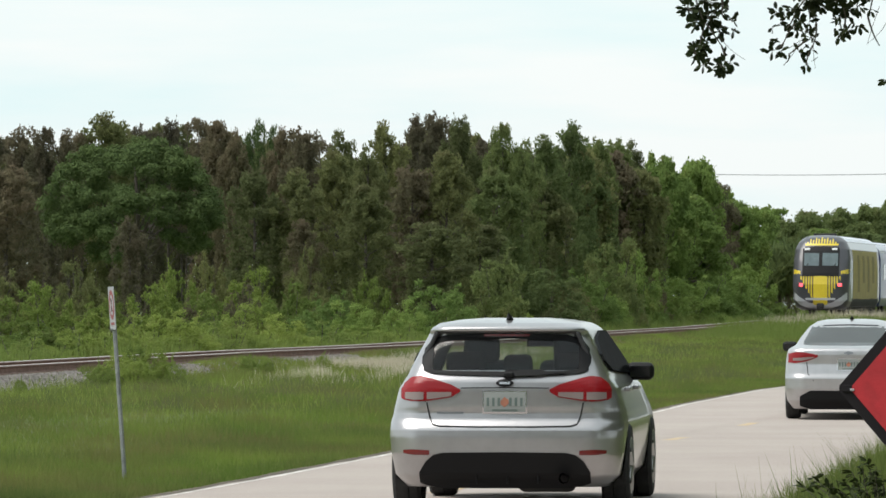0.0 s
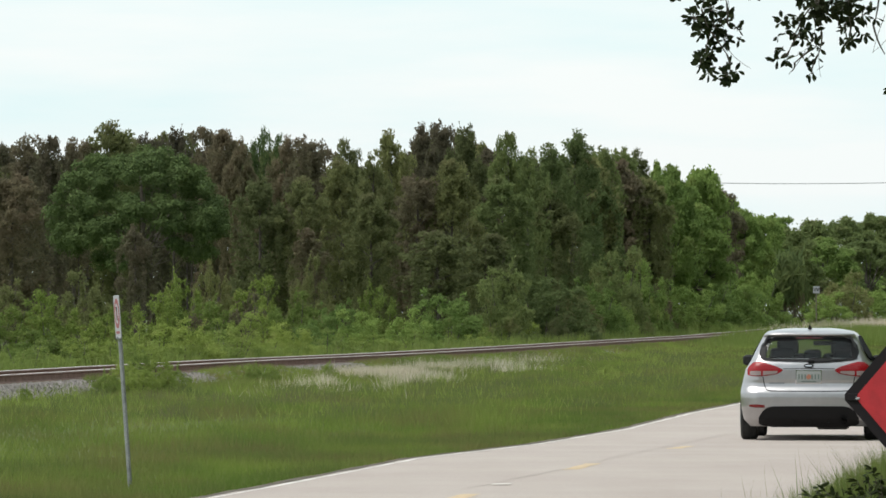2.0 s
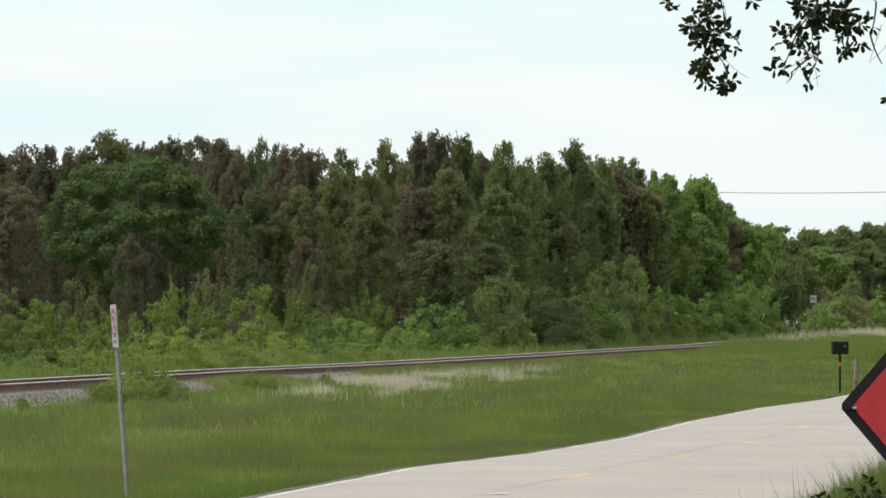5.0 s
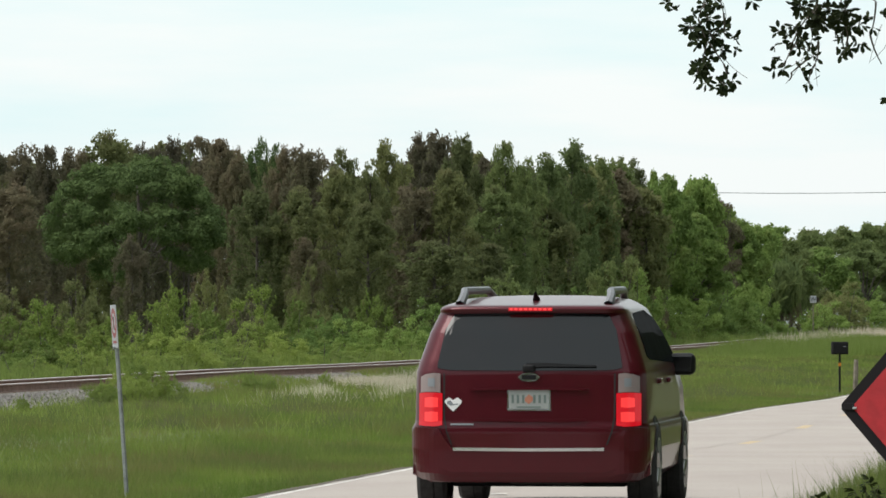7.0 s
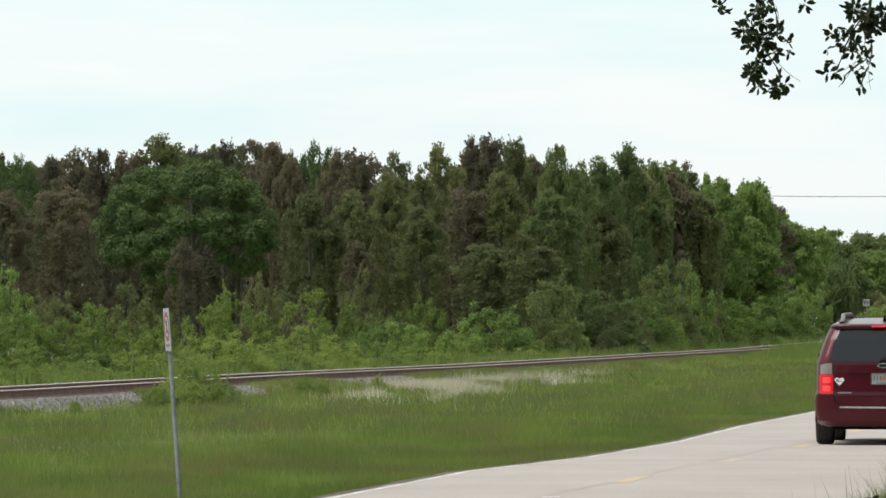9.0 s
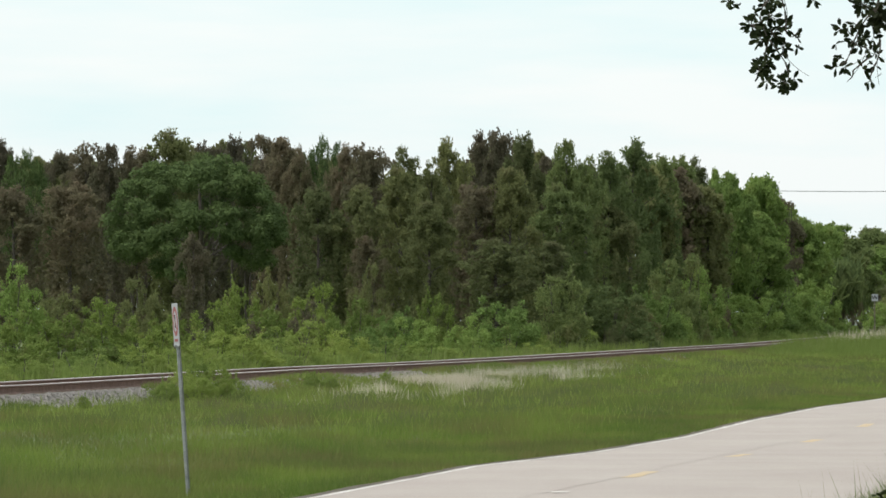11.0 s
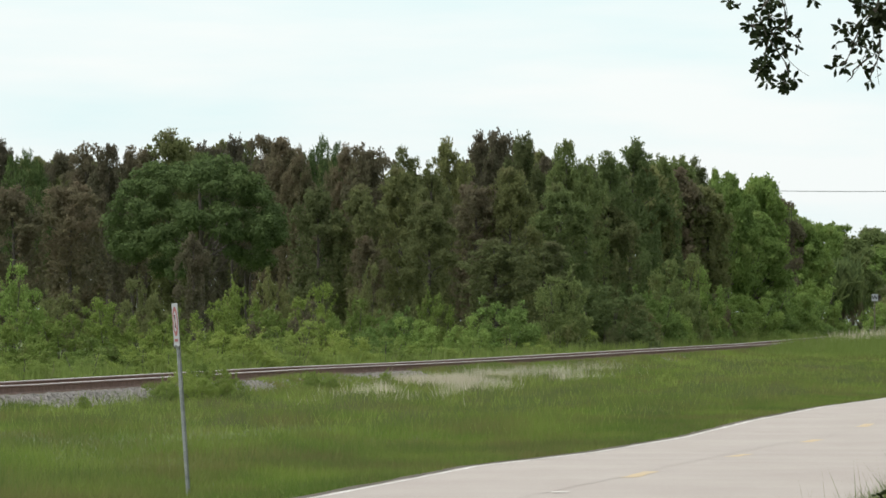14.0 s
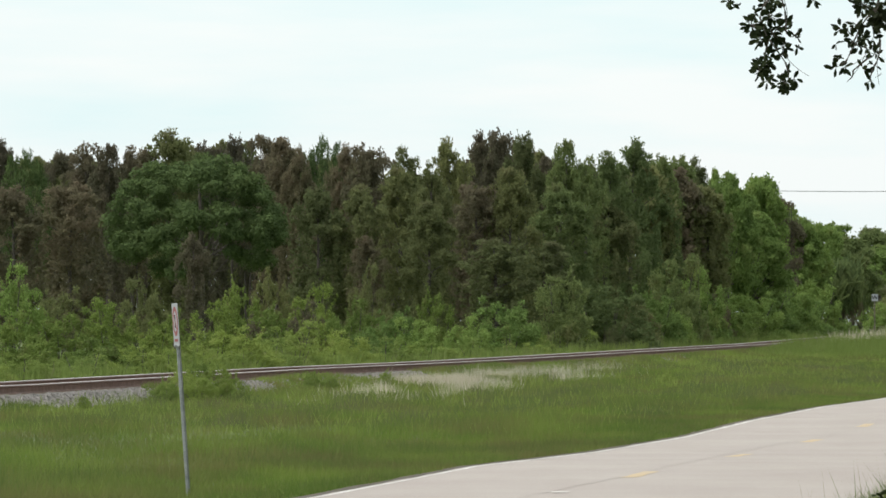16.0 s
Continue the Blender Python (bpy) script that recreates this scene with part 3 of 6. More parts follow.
    for i, (px, py, w, y, mat) in enumerate(shrubs):
        y = behind(px, y, 2.6 + 0.35 * w / F * y)
        x = across(px, y)
        z0 = float(ground_z(x, y))
        plant("shrub", "shrub", i % 4, mat, x, y, rise(py, y) - z0, w / F * y * 1.15,
              {"leaf_dark": "dense dark green shrub beneath the trees", "leaf_green": "dense green shrub behind the railway", "leaf_vine": "yellow-green shrub overgrown with vines", "leaf_brown": "thin shrub with browning leaves", "leaf_olive": "dense olive-green shrub behind the railway"}[mat], "shrub", 9000, 0.23, "shrubs behind the railway", z0)
    # soft weeds close behind the rails, and a few before them: bearing, top, width, depth
    weeds = [(-40, 610, 150, 124), (40, 615, 150, 128), (150, 608, 140, 131), (250, 598, 130, 135), (340, 575, 120, 140), (430, 560, 150, 146), (520, 556, 150, 152), (600, 570, 130, 156), (680, 590, 140, 162), (760, 598, 130, 168), (840, 600, 120, 175), (930, 600, 110, 184), (480, 590, 150, 144), (380, 605, 130, 139), (570, 605, 130, 152), (640, 610, 110, 158), (720, 612, 110, 164), (800, 612, 110, 172), (880, 608, 100, 180), (100, 625, 130, 127), (200, 622, 120, 130), (300, 612, 110, 135), (990, 606, 90, 194), (1040, 604, 90, 202),
             (345, 608, 60, 119), (378, 622, 76, 119), (318, 634, 74, 118), (415, 650, 64, 121), (350, 645, 80, 117), (290, 660, 60, 116), (555, 650, 44, 133), (582, 656, 36, 134), (685, 646, 36, 141), (150, 690, 26, 108), (1130, 640, 28, 168), (1180, 655, 40, 155)]
    for i, (px, py, w, y) in enumerate(weeds):
        y = behind(px, y, 2.7) if w > 80 else y
        x = across(px, y)
        z0 = float(ground_z(x, y))
        plant("weed_clump", "shrub", 5 + i % 2 if w > 80 else 14, "leaf_weed", x, y, rise(py, y) - z0, w / F * y * 1.2, "pale feathery clump of tall weeds behind the rails" if w > 80 else "green weed clump beside the rails", "weeds", 9000 if w > 80 else 4500, 0.13 if w > 80 else 0.19, "weeds along the rails", z0)


def blades(name, x, y, h, w, mat, seed, label, lean=0.35, category="grass", lift=0.0):
    """Grass blades, each a leaning pointed strip, at x, y with heights h and widths w."""
    rnd = np.random.RandomState(seed)
    n = len(x)
    t = np.abs(RAIL_AT + RAIL_SLOPE * y - x)
    z = np.maximum(ground_z(x, y), rail_z(y) - 0.2 - np.clip(t - 1.75, 0, 9) * 0.28) - 0.02 + lift
    a = rnd.uniform(0, 6.28, n)
    dx, dy = np.cos(a), np.sin(a)
    b = rnd.uniform(0.05, lean, n) * h
    c = rnd.uniform(0, 6.28, n)
    bx, by = np.cos(c) * b, np.sin(c) * b
    q = np.zeros((n, 3, 3))
    q[:, 0] = np.stack([x - dx * w, y - dy * w, z], 1)
    q[:, 1] = np.stack([x + dx * w, y + dy * w, z], 1)
    q[:, 2] = np.stack([x + bx, y + by, z + h], 1)
    me = bpy.data.meshes.new(name)
    me.vertices.add(n * 3)
    me.vertices.foreach_set("co", q.reshape(-1).astype(np.float32))
    me.loops.add(n * 3)
    me.loops.foreach_set("vertex_index", np.arange(n * 3, dtype=np.int32))
    me.polygons.add(n)
    me.polygons.foreach_set("loop_start", np.arange(0, n * 3, 3, dtype=np.int32))
    me.polygons.foreach_set("loop_total", np.full(n, 3, dtype=np.int32))
    me.materials.append(mat)
    me.update(calc_edges=True)
    return tagged(new(name, me), label, category, kind="stuff")


def build_grass():
    rnd = np.random.RandomState(5)
    # the verge between road and railway
    n = 430000
    y = 46 + 230 * rnd.rand(n) ** 1.7
    width = (ROAD_AT + ROAD_SLOPE * y) - (RAIL_AT + RAIL_SLOPE * y) - np.interp(y, [112, 132], [2.15, 1.35])
    e = rnd.rand(n) * width
    x = ROAD_AT + ROAD_SLOPE * y - 0.16 - e
    keep = (x / y > -0.09) & (x / y < 0.1)
    x, y, e = x[keep], y[keep], e[keep]
    patch = np.array([noise.noise(Vector((a * 0.4, b * 0.12, 3.0))) for a, b in zip(x, y)])
    h = (0.07 + 0.13 * rnd.rand(len(x)) ** 1.5 + 0.16 * np.clip(patch, -0.25, 1)) * np.clip(0.6 + e / 4.0, 0.6, 1.2)
    h *= np.clip((x - RAIL_AT - RAIL_SLOPE * y - 1.0) / 2.4, 0.34, 1)
    blades("verge_grass", x, y, h, 0.002 + 0.00006 * y, M["grass"], 6, "rough green grass between road and railway", 0.9)
    n = 75000
    y = 46 + 90 * rnd.rand(n) ** 1.5
    x = ROAD_AT + ROAD_SLOPE * y - 0.14 - 3.0 * rnd.rand(n) ** 1.2
    blades("edge_grass", x, y, rnd.uniform(0.05, 0.15, n), 0.0035 + 0.00006 * y, M["grass"], 43, "short bright grass along the road's edge", 0.9)
    # paler seed stalks among it, added to brighten the far verge
    n = 22000
    y = 85 + 215 * rnd.rand(n)
    width = (ROAD_AT + ROAD_SLOPE * y) - (RAIL_AT + RAIL_SLOPE * y) - 2.6
    x = ROAD_AT + ROAD_SLOPE * y - 1.5 - rnd.rand(n) ** 0.7 * (width - 1.0)
    blades("seed_stalks", x, y, rnd.uniform(0.08, 0.3, n), 0.0016 + 0.00007 * y, M["leaf_weed"], 28, "pale seed stalks that brighten the far grass", 0.9)
    # far rise by the bend of the railway
    n = 30000
    y = rnd.uniform(228, 306, n)
    x = RAIL_AT + RAIL_SLOPE * y + rnd.uniform(1.9, 7, n)
    blades("tall_verge_grass", x, y, rnd.uniform(0.4, 0.78, n) * np.clip((y - 226) / 22, 0.2, 1) * np.clip((312 - y) / 14, 0.2, 1), np.full(n, 0.022), M["leaf_weed"], 8, "taller grass hiding part of the rails")
    # dry straw tufts
    n = 60000
    y = rnd.uniform(112, 192, n)
    x = across(772, 140) + 0.045 * (y - 140) + rnd.normal(0, 0.72, n)
    clump = np.array([noise.noise(Vector((a * 0.55, b * 0.16, 8.0))) for a, b in zip(x, y)])
    k = (clump > 0.07) & (x > RAIL_AT + RAIL_SLOPE * y + 2.0) & (rnd.rand(n) < np.exp(-((y - 148) / 19) ** 2))
    x, y = x[k], y[k]
    blades("dry_grass", x, y, rnd.uniform(0.12, 0.36, len(x)), np.full(len(x), 0.0085), M["straw"], 9, "patch of pale dry grass beside the rails", 1.0)
    n = 9000
    y = rnd.uniform(150, 186, n)
    x = across(930, 166) + 0.045 * (y - 166) + rnd.normal(0, 1.1, n)
    clump = np.array([noise.noise(Vector((a * 0.7, b * 0.2, 15.0))) for a, b in zip(x, y)])
    k = (clump > 0.12) & (x > RAIL_AT + RAIL_SLOPE * y + 2.3)
    x, y = x[k], y[k]
    blades("dry_tufts", x, y, rnd.uniform(0.2, 0.45, len(x)), np.full(len(x), 0.009), M["straw"], 35, "thin tufts of dry grass among the green", 0.9)
    n = 2600
    y = rnd.uniform(262, 330, n)
    x = RAIL_AT + RAIL_SLOPE * y + rnd.uniform(1.8, 3.6, n)
    blades("dry_grass_far", x, y, rnd.uniform(0.45, 0.85, n), np.full(n, 0.03), M["straw"], 19, "far strip of dry grass along the rails", 0.5)
    # grass grown up against the ballast
    n = 60000
    y = 106 + 162 * rnd.rand(n)
    x = RAIL_AT + RAIL_SLOPE * y + rnd.uniform(1.25, 3.0, n)
    grown = np.array([noise.noise(Vector((a * 0.5, b * 0.11, 21.0))) for a, b in zip(x, y)])
    k = grown + np.interp(y, [108, 128, 136, 146, 152, 160], [-0.3, -0.12, 0.25, 0.02, 0.1, 0.45]) > 0
    x, y, grown = x[k], y[k], grown[k]
    h = rnd.uniform(0.07, 0.19, len(x)) + 0.16 * np.clip(grown, 0, 1)
    blades("trackside_grass", x, y, h, np.full(len(x), 0.012), M["grass"], 31, "green grass grown up against the railway ballast", 1.0)
    # hazy clumps of weeds standing in the verge
    cy = 88 + 120 * rnd.rand(150)
    wide = (ROAD_AT + ROAD_SLOPE * cy) - (RAIL_AT + RAIL_SLOPE * cy) - 5.2
    cx = ROAD_AT + ROAD_SLOPE * cy - 2.2 - wide * rnd.rand(150)
    i = rnd.randint(0, 150, 46000)
    size = rnd.uniform(0.25, 0.75, 150)[i]
    x, y = cx[i] + rnd.normal(0, 1, len(i)) * size, cy[i] + rnd.normal(0, 1, len(i)) * size * 2.6
    far = np.exp(-((x - cx[i]) ** 2 + ((y - cy[i]) / 2.6) ** 2) / (1.3 * size ** 2))
    blades("verge_weeds", x, y, (0.1 + 0.26 * far) * rnd.uniform(0.6, 1.1, len(i)), np.full(len(i), 0.007), M["leaf_haze"], 33, "soft clumps of greyish weeds in the grass", 1.1)
    # behind the rails
    n = 42000
    y = rnd.uniform(105, 300, n)
    x = RAIL_AT + RAIL_SLOPE * y - 1.9 - 9 * rnd.rand(n) ** 1.5
    blades("weedy_grass", x, y, rnd.uniform(0.25, 0.7, n), np.full(n, 0.02), M["leaf_weed"], 12, "tall weedy grass behind the railway")
    # right-hand verge of the road
    n = 52000
    y = rnd.uniform(16, 110, n)
    x = ROAD_AT + ROAD_SLOPE * y + ROAD_WIDTH + 0.1 + 3.2 * rnd.rand(n) ** 1.4 - 0.25 * rnd.rand(n)
    blades("roadside_grass", x, y, rnd.uniform(0.06, 0.26, n) * np.where(rnd.rand(n) < 0.02, 2.2, 1.0), np.full(n, 0.004), M["grass"], 14, "tall grass along the road's edge", 0.8)
    n = 15000
    y = rnd.uniform(30, 110, n)
    x = ROAD_AT + ROAD_SLOPE * y + ROAD_WIDTH + 0.05 + 2.6 * rnd.rand(n)
    blades("roadside_stalks", x, y, rnd.uniform(0.1, 0.36, n), np.full(n, 0.003), M["leaf_weed"], 17, "pale grass stalks along the road's edge", 0.7)

    n = 11000
    y = rnd.uniform(40, 53, n)
    o = 0.12 + 1.9 * rnd.rand(n)
    x = ROAD_AT + ROAD_SLOPE * y + ROAD_WIDTH + o
    blades("bank_grass", x, y, (0.12 + 0.52 * np.clip(o / 0.95, 0, 1)) * rnd.uniform(0.45, 1.0, n), np.full(n, 0.0045), M["grass"], 41, "tall bright grass on the bank beside the road", 0.8)


def build_far_side():
    """Trees right of the road and behind the viewer, seen only in reflections and by the light they hold back."""
    R = random.Random(77)
    # unseen trees and shrubs, added to darken what the cars mirror
    spots = [(ROAD_AT + ROAD_SLOPE * y + ROAD_WIDTH + R.uniform(13, 19), y) for y in range(-8, 240, 11)]
    spots += [(x, R.uniform(-34, -24)) for x in range(-46, 30, 7)]
    spots += [(ROAD_AT + ROAD_SLOPE * y + ROAD_WIDTH + R.uniform(14, 18), y) for y in range(32, 470, 10)]
    for i, (x, y) in enumerate(spots):
        plant("broadleaf_tree", "round", 10 + i % 2, R.choice(["leaf_dark", "leaf_green"]), x, y, R.uniform(14, 19), R.uniform(7.5, 9), "rounded green tree out of view, added to darken reflections", "tree", 2200, 1.3, "roadside trees")
    for i, y in enumerate(range(48, 210, 6)):
        x = ROAD_AT + ROAD_SLOPE * y + ROAD_WIDTH + R.uniform(10, 12)
        plant("shrub", "shrub", 12, "leaf_dark", x, y, R.uniform(2.4, 3.2), R.uniform(5.0, 5.8), "dense dark green shrub out of view, added to darken reflections", "shrub", 1200, 0.9, "roadside shrubs")


build_woods()
build_far_side()
build_grass()


# ---- vehicles ----
M["silver"] = plain("silver_metallic_paint", (0.43, 0.42, 0.43), 0.3, 0.85, 0.6)
M["pale_silver"] = plain("pale_silver_paint", (0.5, 0.49, 0.5), 0.3, 0.8, 0.6)
M["maroon"] = plain("dark_red_metallic_paint", (0.07, 0.0036, 0.009), 0.34, 0.3, 0.4, 0.2)
for paint in ("silver", "pale_silver", "maroon"):
    M[paint].node_tree.nodes["Principled BSDF"].inputs["Coat Roughness"].default_value = 0.06
M["black_plastic"] = plain("black_plastic", (0.007, 0.007, 0.008), 0.55, spec=0.22)
M["rubber"] = surface("tyre_rubber", (0.014, 0.014, 0.014), (0.03, 0.03, 0.03), 20, 0.85)
M["alloy"] = plain("wheel_alloy", (0.5, 0.5, 0.5), 0.35, 0.9)
M["chrome"] = plain("chrome_trim", (0.65, 0.65, 0.67), 0.15, 1.0)
M["seam"] = plain("panel_gap", (0.02, 0.02, 0.02), 0.9)
M["plate"] = plain("plate_white", (0.3, 0.32, 0.31), 0.5)
M["plate_ink"] = plain("plate_ink", (0.12, 0.16, 0.15), 0.6)
M["plate_orange"] = plain("plate_orange", (0.4, 0.16, 0.1), 0.6)
M["red_lens"] = plain("red_lamp_lens", (0.25, 0.006, 0.01), 0.25, 0.0, 0.05, 0.35)
M["clear_lens"] = plain("clear_lamp_lens", (0.25, 0.2, 0.195), 0.3, 0.0, 0.1, 0.4)
M["reflector"] = plain("red_reflector", (0.1500, 0.0072, 0.0096), 0.25, 0.0, 0.6)
M["sticker"] = plain("white_sticker", (0.75, 0.75, 0.75), 0.6)
M["grey_ink"] = plain("grey_print", (0.2, 0.22, 0.24), 0.6)


def window_glass(name, c, rough=0.03):
    m, n, l, b = material(name)
    d = noise_node(n, l, 3.0, 3)
    r = ramp_node(n, [(0.3, c), (0.75, tuple(v * 1.35 for v in c))])
    l.new(d, r.inputs[0])
    l.new(r.outputs[0], b.inputs["Base Color"])
    b.inputs["Roughness"].default_value, b.inputs["IOR"].default_value = rough, 1.5
    return m


def see_through(name, tint, film=True):
    """A tinted pane: clear with a mirror film on it."""
    m, n, l, b = material(name)
    n.remove(b)
    tr, gl, fr, ms = n.new("ShaderNodeBsdfTransparent"), n.new("ShaderNodeBsdfGlossy"), n.new("ShaderNodeFresnel"), n.new("ShaderNodeMixShader")
    tr.inputs["Color"].default_value = rgba(tint)
    gl.inputs["Roughness"].default_value = 0.03
    fr.inputs["IOR"].default_value = 1.5
    if film:
        l.new(fr.outputs[0], ms.inputs[0])
    else:
        ms.inputs[0].default_value = 0.05
    l.new(tr.outputs[0], ms.inputs[1])
    l.new(gl.outputs[0], ms.inputs[2])
    l.new(ms.outputs[0], n["Material Output"].inputs["Surface"])
    return m


M["clear_glass"] = see_through("clear_window_glass", (0.85, 0.88, 0.86), False)
M["rear_glass"] = see_through("tinted_rear_glass", (0.66, 0.69, 0.68))
M["under"] = surface("grimy_underframe", (0.012, 0.012, 0.012), (0.04, 0.038, 0.035), 3, 0.8)
M["cloth"] = surface("dark_grey_seat_cloth", (0.03, 0.03, 0.032), (0.055, 0.055, 0.058), 12, 0.95)
M["glass"] = window_glass("smoky_window_glass", (0.03, 0.034, 0.033), 0.06)
M["glass_dark"] = window_glass("dark_tinted_glass", (0.006, 0.006, 0.007), 0.09)
def dark_pane(name, c, shine):
    """Near-black pane standing in for dark mirrored trees, with a weak even mirror film."""
    m, n, l, b = material(name)
    n.remove(b)
    df, gl, ms = n.new("ShaderNodeBsdfDiffuse"), n.new("ShaderNodeBsdfGlossy"), n.new("ShaderNodeMixShader")
    d = ramp_node(n, [(0.3, c), (0.75, tuple(v * 1.4 for v in c))])
    l.new(noise_node(n, l, 3.0, 3), d.inputs[0])
    l.new(d.outputs[0], df.inputs["Color"])
    gl.inputs["Roughness"].default_value, ms.inputs[0].default_value = 0.05, shine
    l.new(df.outputs[0], ms.inputs[1])
    l.new(gl.outputs[0], ms.inputs[2])
    l.new(ms.outputs[0], n["Material Output"].inputs["Surface"])
    return m


M["glass_side"] = dark_pane("dark_side_glass", (0.01, 0.011, 0.012), 0.03)


def glowing(name, c, strength):
    m, n, l, b = material(name)
    b.inputs["Base Color"].default_value = rgba(tuple(v * 0.25 for v in c))
    b.inputs["Emission Color"].default_value = rgba(c)
    b.inputs["Emission Strength"].default_value = strength
    b.inputs["Roughness"].default_value = 0.2
    return m


M["brake"] = glowing("lit_brake_lamp", (0.85, 0.008, 0.02), 0.4)
M["brake_core"] = glowing("bright_brake_lamp", (1.0, 0.05, 0.05), 0.72)
M["tail_red"] = glowing("lit_red_marker", (1.0, 0.1, 0.12), 2.0)


class Hull:
    """A vehicle's shell as a stack of rounded plan outlines: z, half width, rear y, front y, rear corner, front corner."""

    def __init__(self, levels, bow=0.05):
        a = np.array(levels, float)
        zs = np.linspace(a[0, 0], a[-1, 0], 40)
        zs = np.unique(np.concatenate([zs, a[:, 0]]))
        self.z = a[:, 0]
        self.a, self.bow, self.zs = a, bow, zs

    def at(self, z):
        return [float(np.interp(z, self.z, self.a[:, k])) for k in range(1, 6)]

    def rear(self, x, z):
        w, yr, yf, r, q = self.at(z)
        x = min(abs(x), w)
        u = min(max((x - (w - r)) / r, 0), 1)
        return yr + self.bow * (x / w) ** 2 + r * (1 - math.sqrt(max(0, 1 - u * u)))

    def side(self, y, z):
        return self.at(z)[0]

    def half_ring(self, z, n=21, m=5):
        w, yr, yf, r, q = self.at(z)
        out = []
        for t in np.linspace(0, 1, n):
            x = (w - r) * min(1, t / 0.5) if t <= 0.5 else (w - r) + r * math.sin((t - 0.5) / 0.5 * math.pi / 2)
            out.append((x, self.rear(x, z)))
        y0 = out[-1][1]
        y1 = yf - q
        out += [(w, y0 + (y1 - y0) * t) for t in np.linspace(0, 1, m + 2)[1:-1]]
        for t in np.linspace(0, math.pi / 2, 7):
            out.append(((w - q) + q * math.cos(t), y1 + q * math.sin(t)))
        out.append((0, yf + 0.05))
        return out

    def mesh(self, name, mat, parent, hole=None, pane=None):
        """The shell; faces whose middle lies in hole are left open, those in pane become a glass sheet."""
        verts, rings = [], []
        for z in self.zs:
            h = self.half_ring(z)
            ring = []
            for x, y in h:
                ring.append(len(verts)); verts.append((x, y, z))
            left = []
            for k in range(len(h) - 2, 0, -1):
                left.append(len(verts)); verts.append((-h[k][0], h[k][1], z))
            rings.append(ring + left)
        faces, n = [], len(rings[0])
        for a, b in zip(rings, rings[1:]):
            faces += [(a[i], a[(i + 1) % n], b[(i + 1) % n], b[i]) for i in range(n)]
        h = len(self.half_ring(self.zs[0]))
        for ring, flip in ((rings[-1], 0), (rings[0], 1)):
            full = lambda k: ring[k] if k in (0, h - 1) else ring[n - k]
            for k in range(h - 1):
                f = [ring[k], ring[k + 1], full(k + 1), full(k)]
                f = [v for i, v in enumerate(f) if v not in f[:i]]
                faces.append(tuple(f[::-1] if flip else f))
        if hole:
            mid = [np.mean([verts[k] for k in f], 0) for f in faces]
            glazed = [f for f, c in zip(faces, mid) if pane(*c)]
            faces = [f for f, c in zip(faces, mid) if not hole(*c) and not pane(*c)]
            used = sorted({k for f in glazed for k in f})
            at = {k: i for i, k in enumerate(used)}
            mesh_object("windscreen", [verts[k] for k in used], [[at[k] for k in f] for f in glazed], M["clear_glass"], parent, smooth=True)
        return mesh_object(name, verts, faces, mat, parent, smooth=True)

    def patch(self, name, cols, mat, parent, lift=0.006, label="", where="rear", nv=8, nu=6):
        """A panel laid on the shell: columns of (along, top, bottom), thick enough to have an edge."""
        fine = []
        for (a, t0, b0), (c, t1, b1) in zip(cols, cols[1:]):
            for k in range(nu):
                s = k / nu
                fine.append((a + (c - a) * s, t0 + (t1 - t0) * s, b0 + (b1 - b0) * s))
        fine.append(cols[-1])
        fine = [fine[0]] + fine + [fine[-1]]
        verts = []
        for i, (a, t, b) in enumerate(fine):
            vs = [0.0] + list(np.linspace(0, 1, nv)) + [1.0]
            for j, v in enumerate(vs):
                z = t + (b - t) * v
                off = -0.012 if i in (0, len(fine) - 1) or j in (0, len(vs) - 1) else lift
                if where == "rear":
                    verts.append((a, self.rear(a, z) - off, z))
                else:
                    s = 1 if where == "right" else -1
                    verts.append((s * (self.side(a, z) + off), a, z))
        f = grid_faces(len(fine), nv + 2)
        if where == "left":
            f = [q[::-1] for q in f]
        ob = mesh_object(name, verts, [q[::-1] for q in f], mat, parent, smooth=False)
        return tagged(ob, label)


def lathe(name, prof, mat, parent, at, sides=28):
    """Turned about the x axis: profile of (x, radius)."""
    verts = []
    for i in range(sides):
        a = 2 * math.pi * i / sides
        verts += [(x + at[0], at[1] + r * math.cos(a), at[2] + r * math.sin(a)) for x, r in prof]
    m = len(prof)
    faces = [(i * m + j, ((i + 1) % sides) * m + j, ((i + 1) % sides) * m + j + 1, i * m + j + 1) for i in range(sides) for j in range(m - 1)]
    return mesh_object(name, verts, faces, mat, parent, smooth=False)


def wheel(parent, s, outer, y, r, wide=0.21):
    """A wheel: tyre, and alloy rim with five spokes; s is the side it faces."""
    hub = tagged(new("wheel"), "", "")
    hub.parent = parent
    x = s * outer
    i = -s * wide
    lathe("tyre", [(x + i, r * 0.66), (x + i, r * 0.93), (x + i * 0.88, r * 0.99), (x + i * 0.62, r), (x + i * 0.6, r * 0.975), (x + i * 0.55, r), (x + i * 0.12, r * 0.99), (x, r * 0.92), (x - i * 0.02, r * 0.78), (x, r * 0.67)], M["rubber"], hub, (0, y, r))
    rim = lathe("rim", [(x + i, r * 0.66), (x + i * 0.1, r * 0.64), (x, r * 0.67), (x, r * 0.62), (x + i * 0.5, r * 0.6), (x + i * 0.5, 0.02)], M["alloy"], hub, (0, y, r))
    bm = bmesh.new()
    for k in range(5):
        a = 2 * math.pi * k / 5
        limb(bm, (x + i * 0.12, y, r), (x + i * 0.08, y + r * 0.62 * math.cos(a), r + r * 0.62 * math.sin(a)), 0.045, 0.03, 6)
    part("spokes", bm, M["alloy"], hub)
    return hub


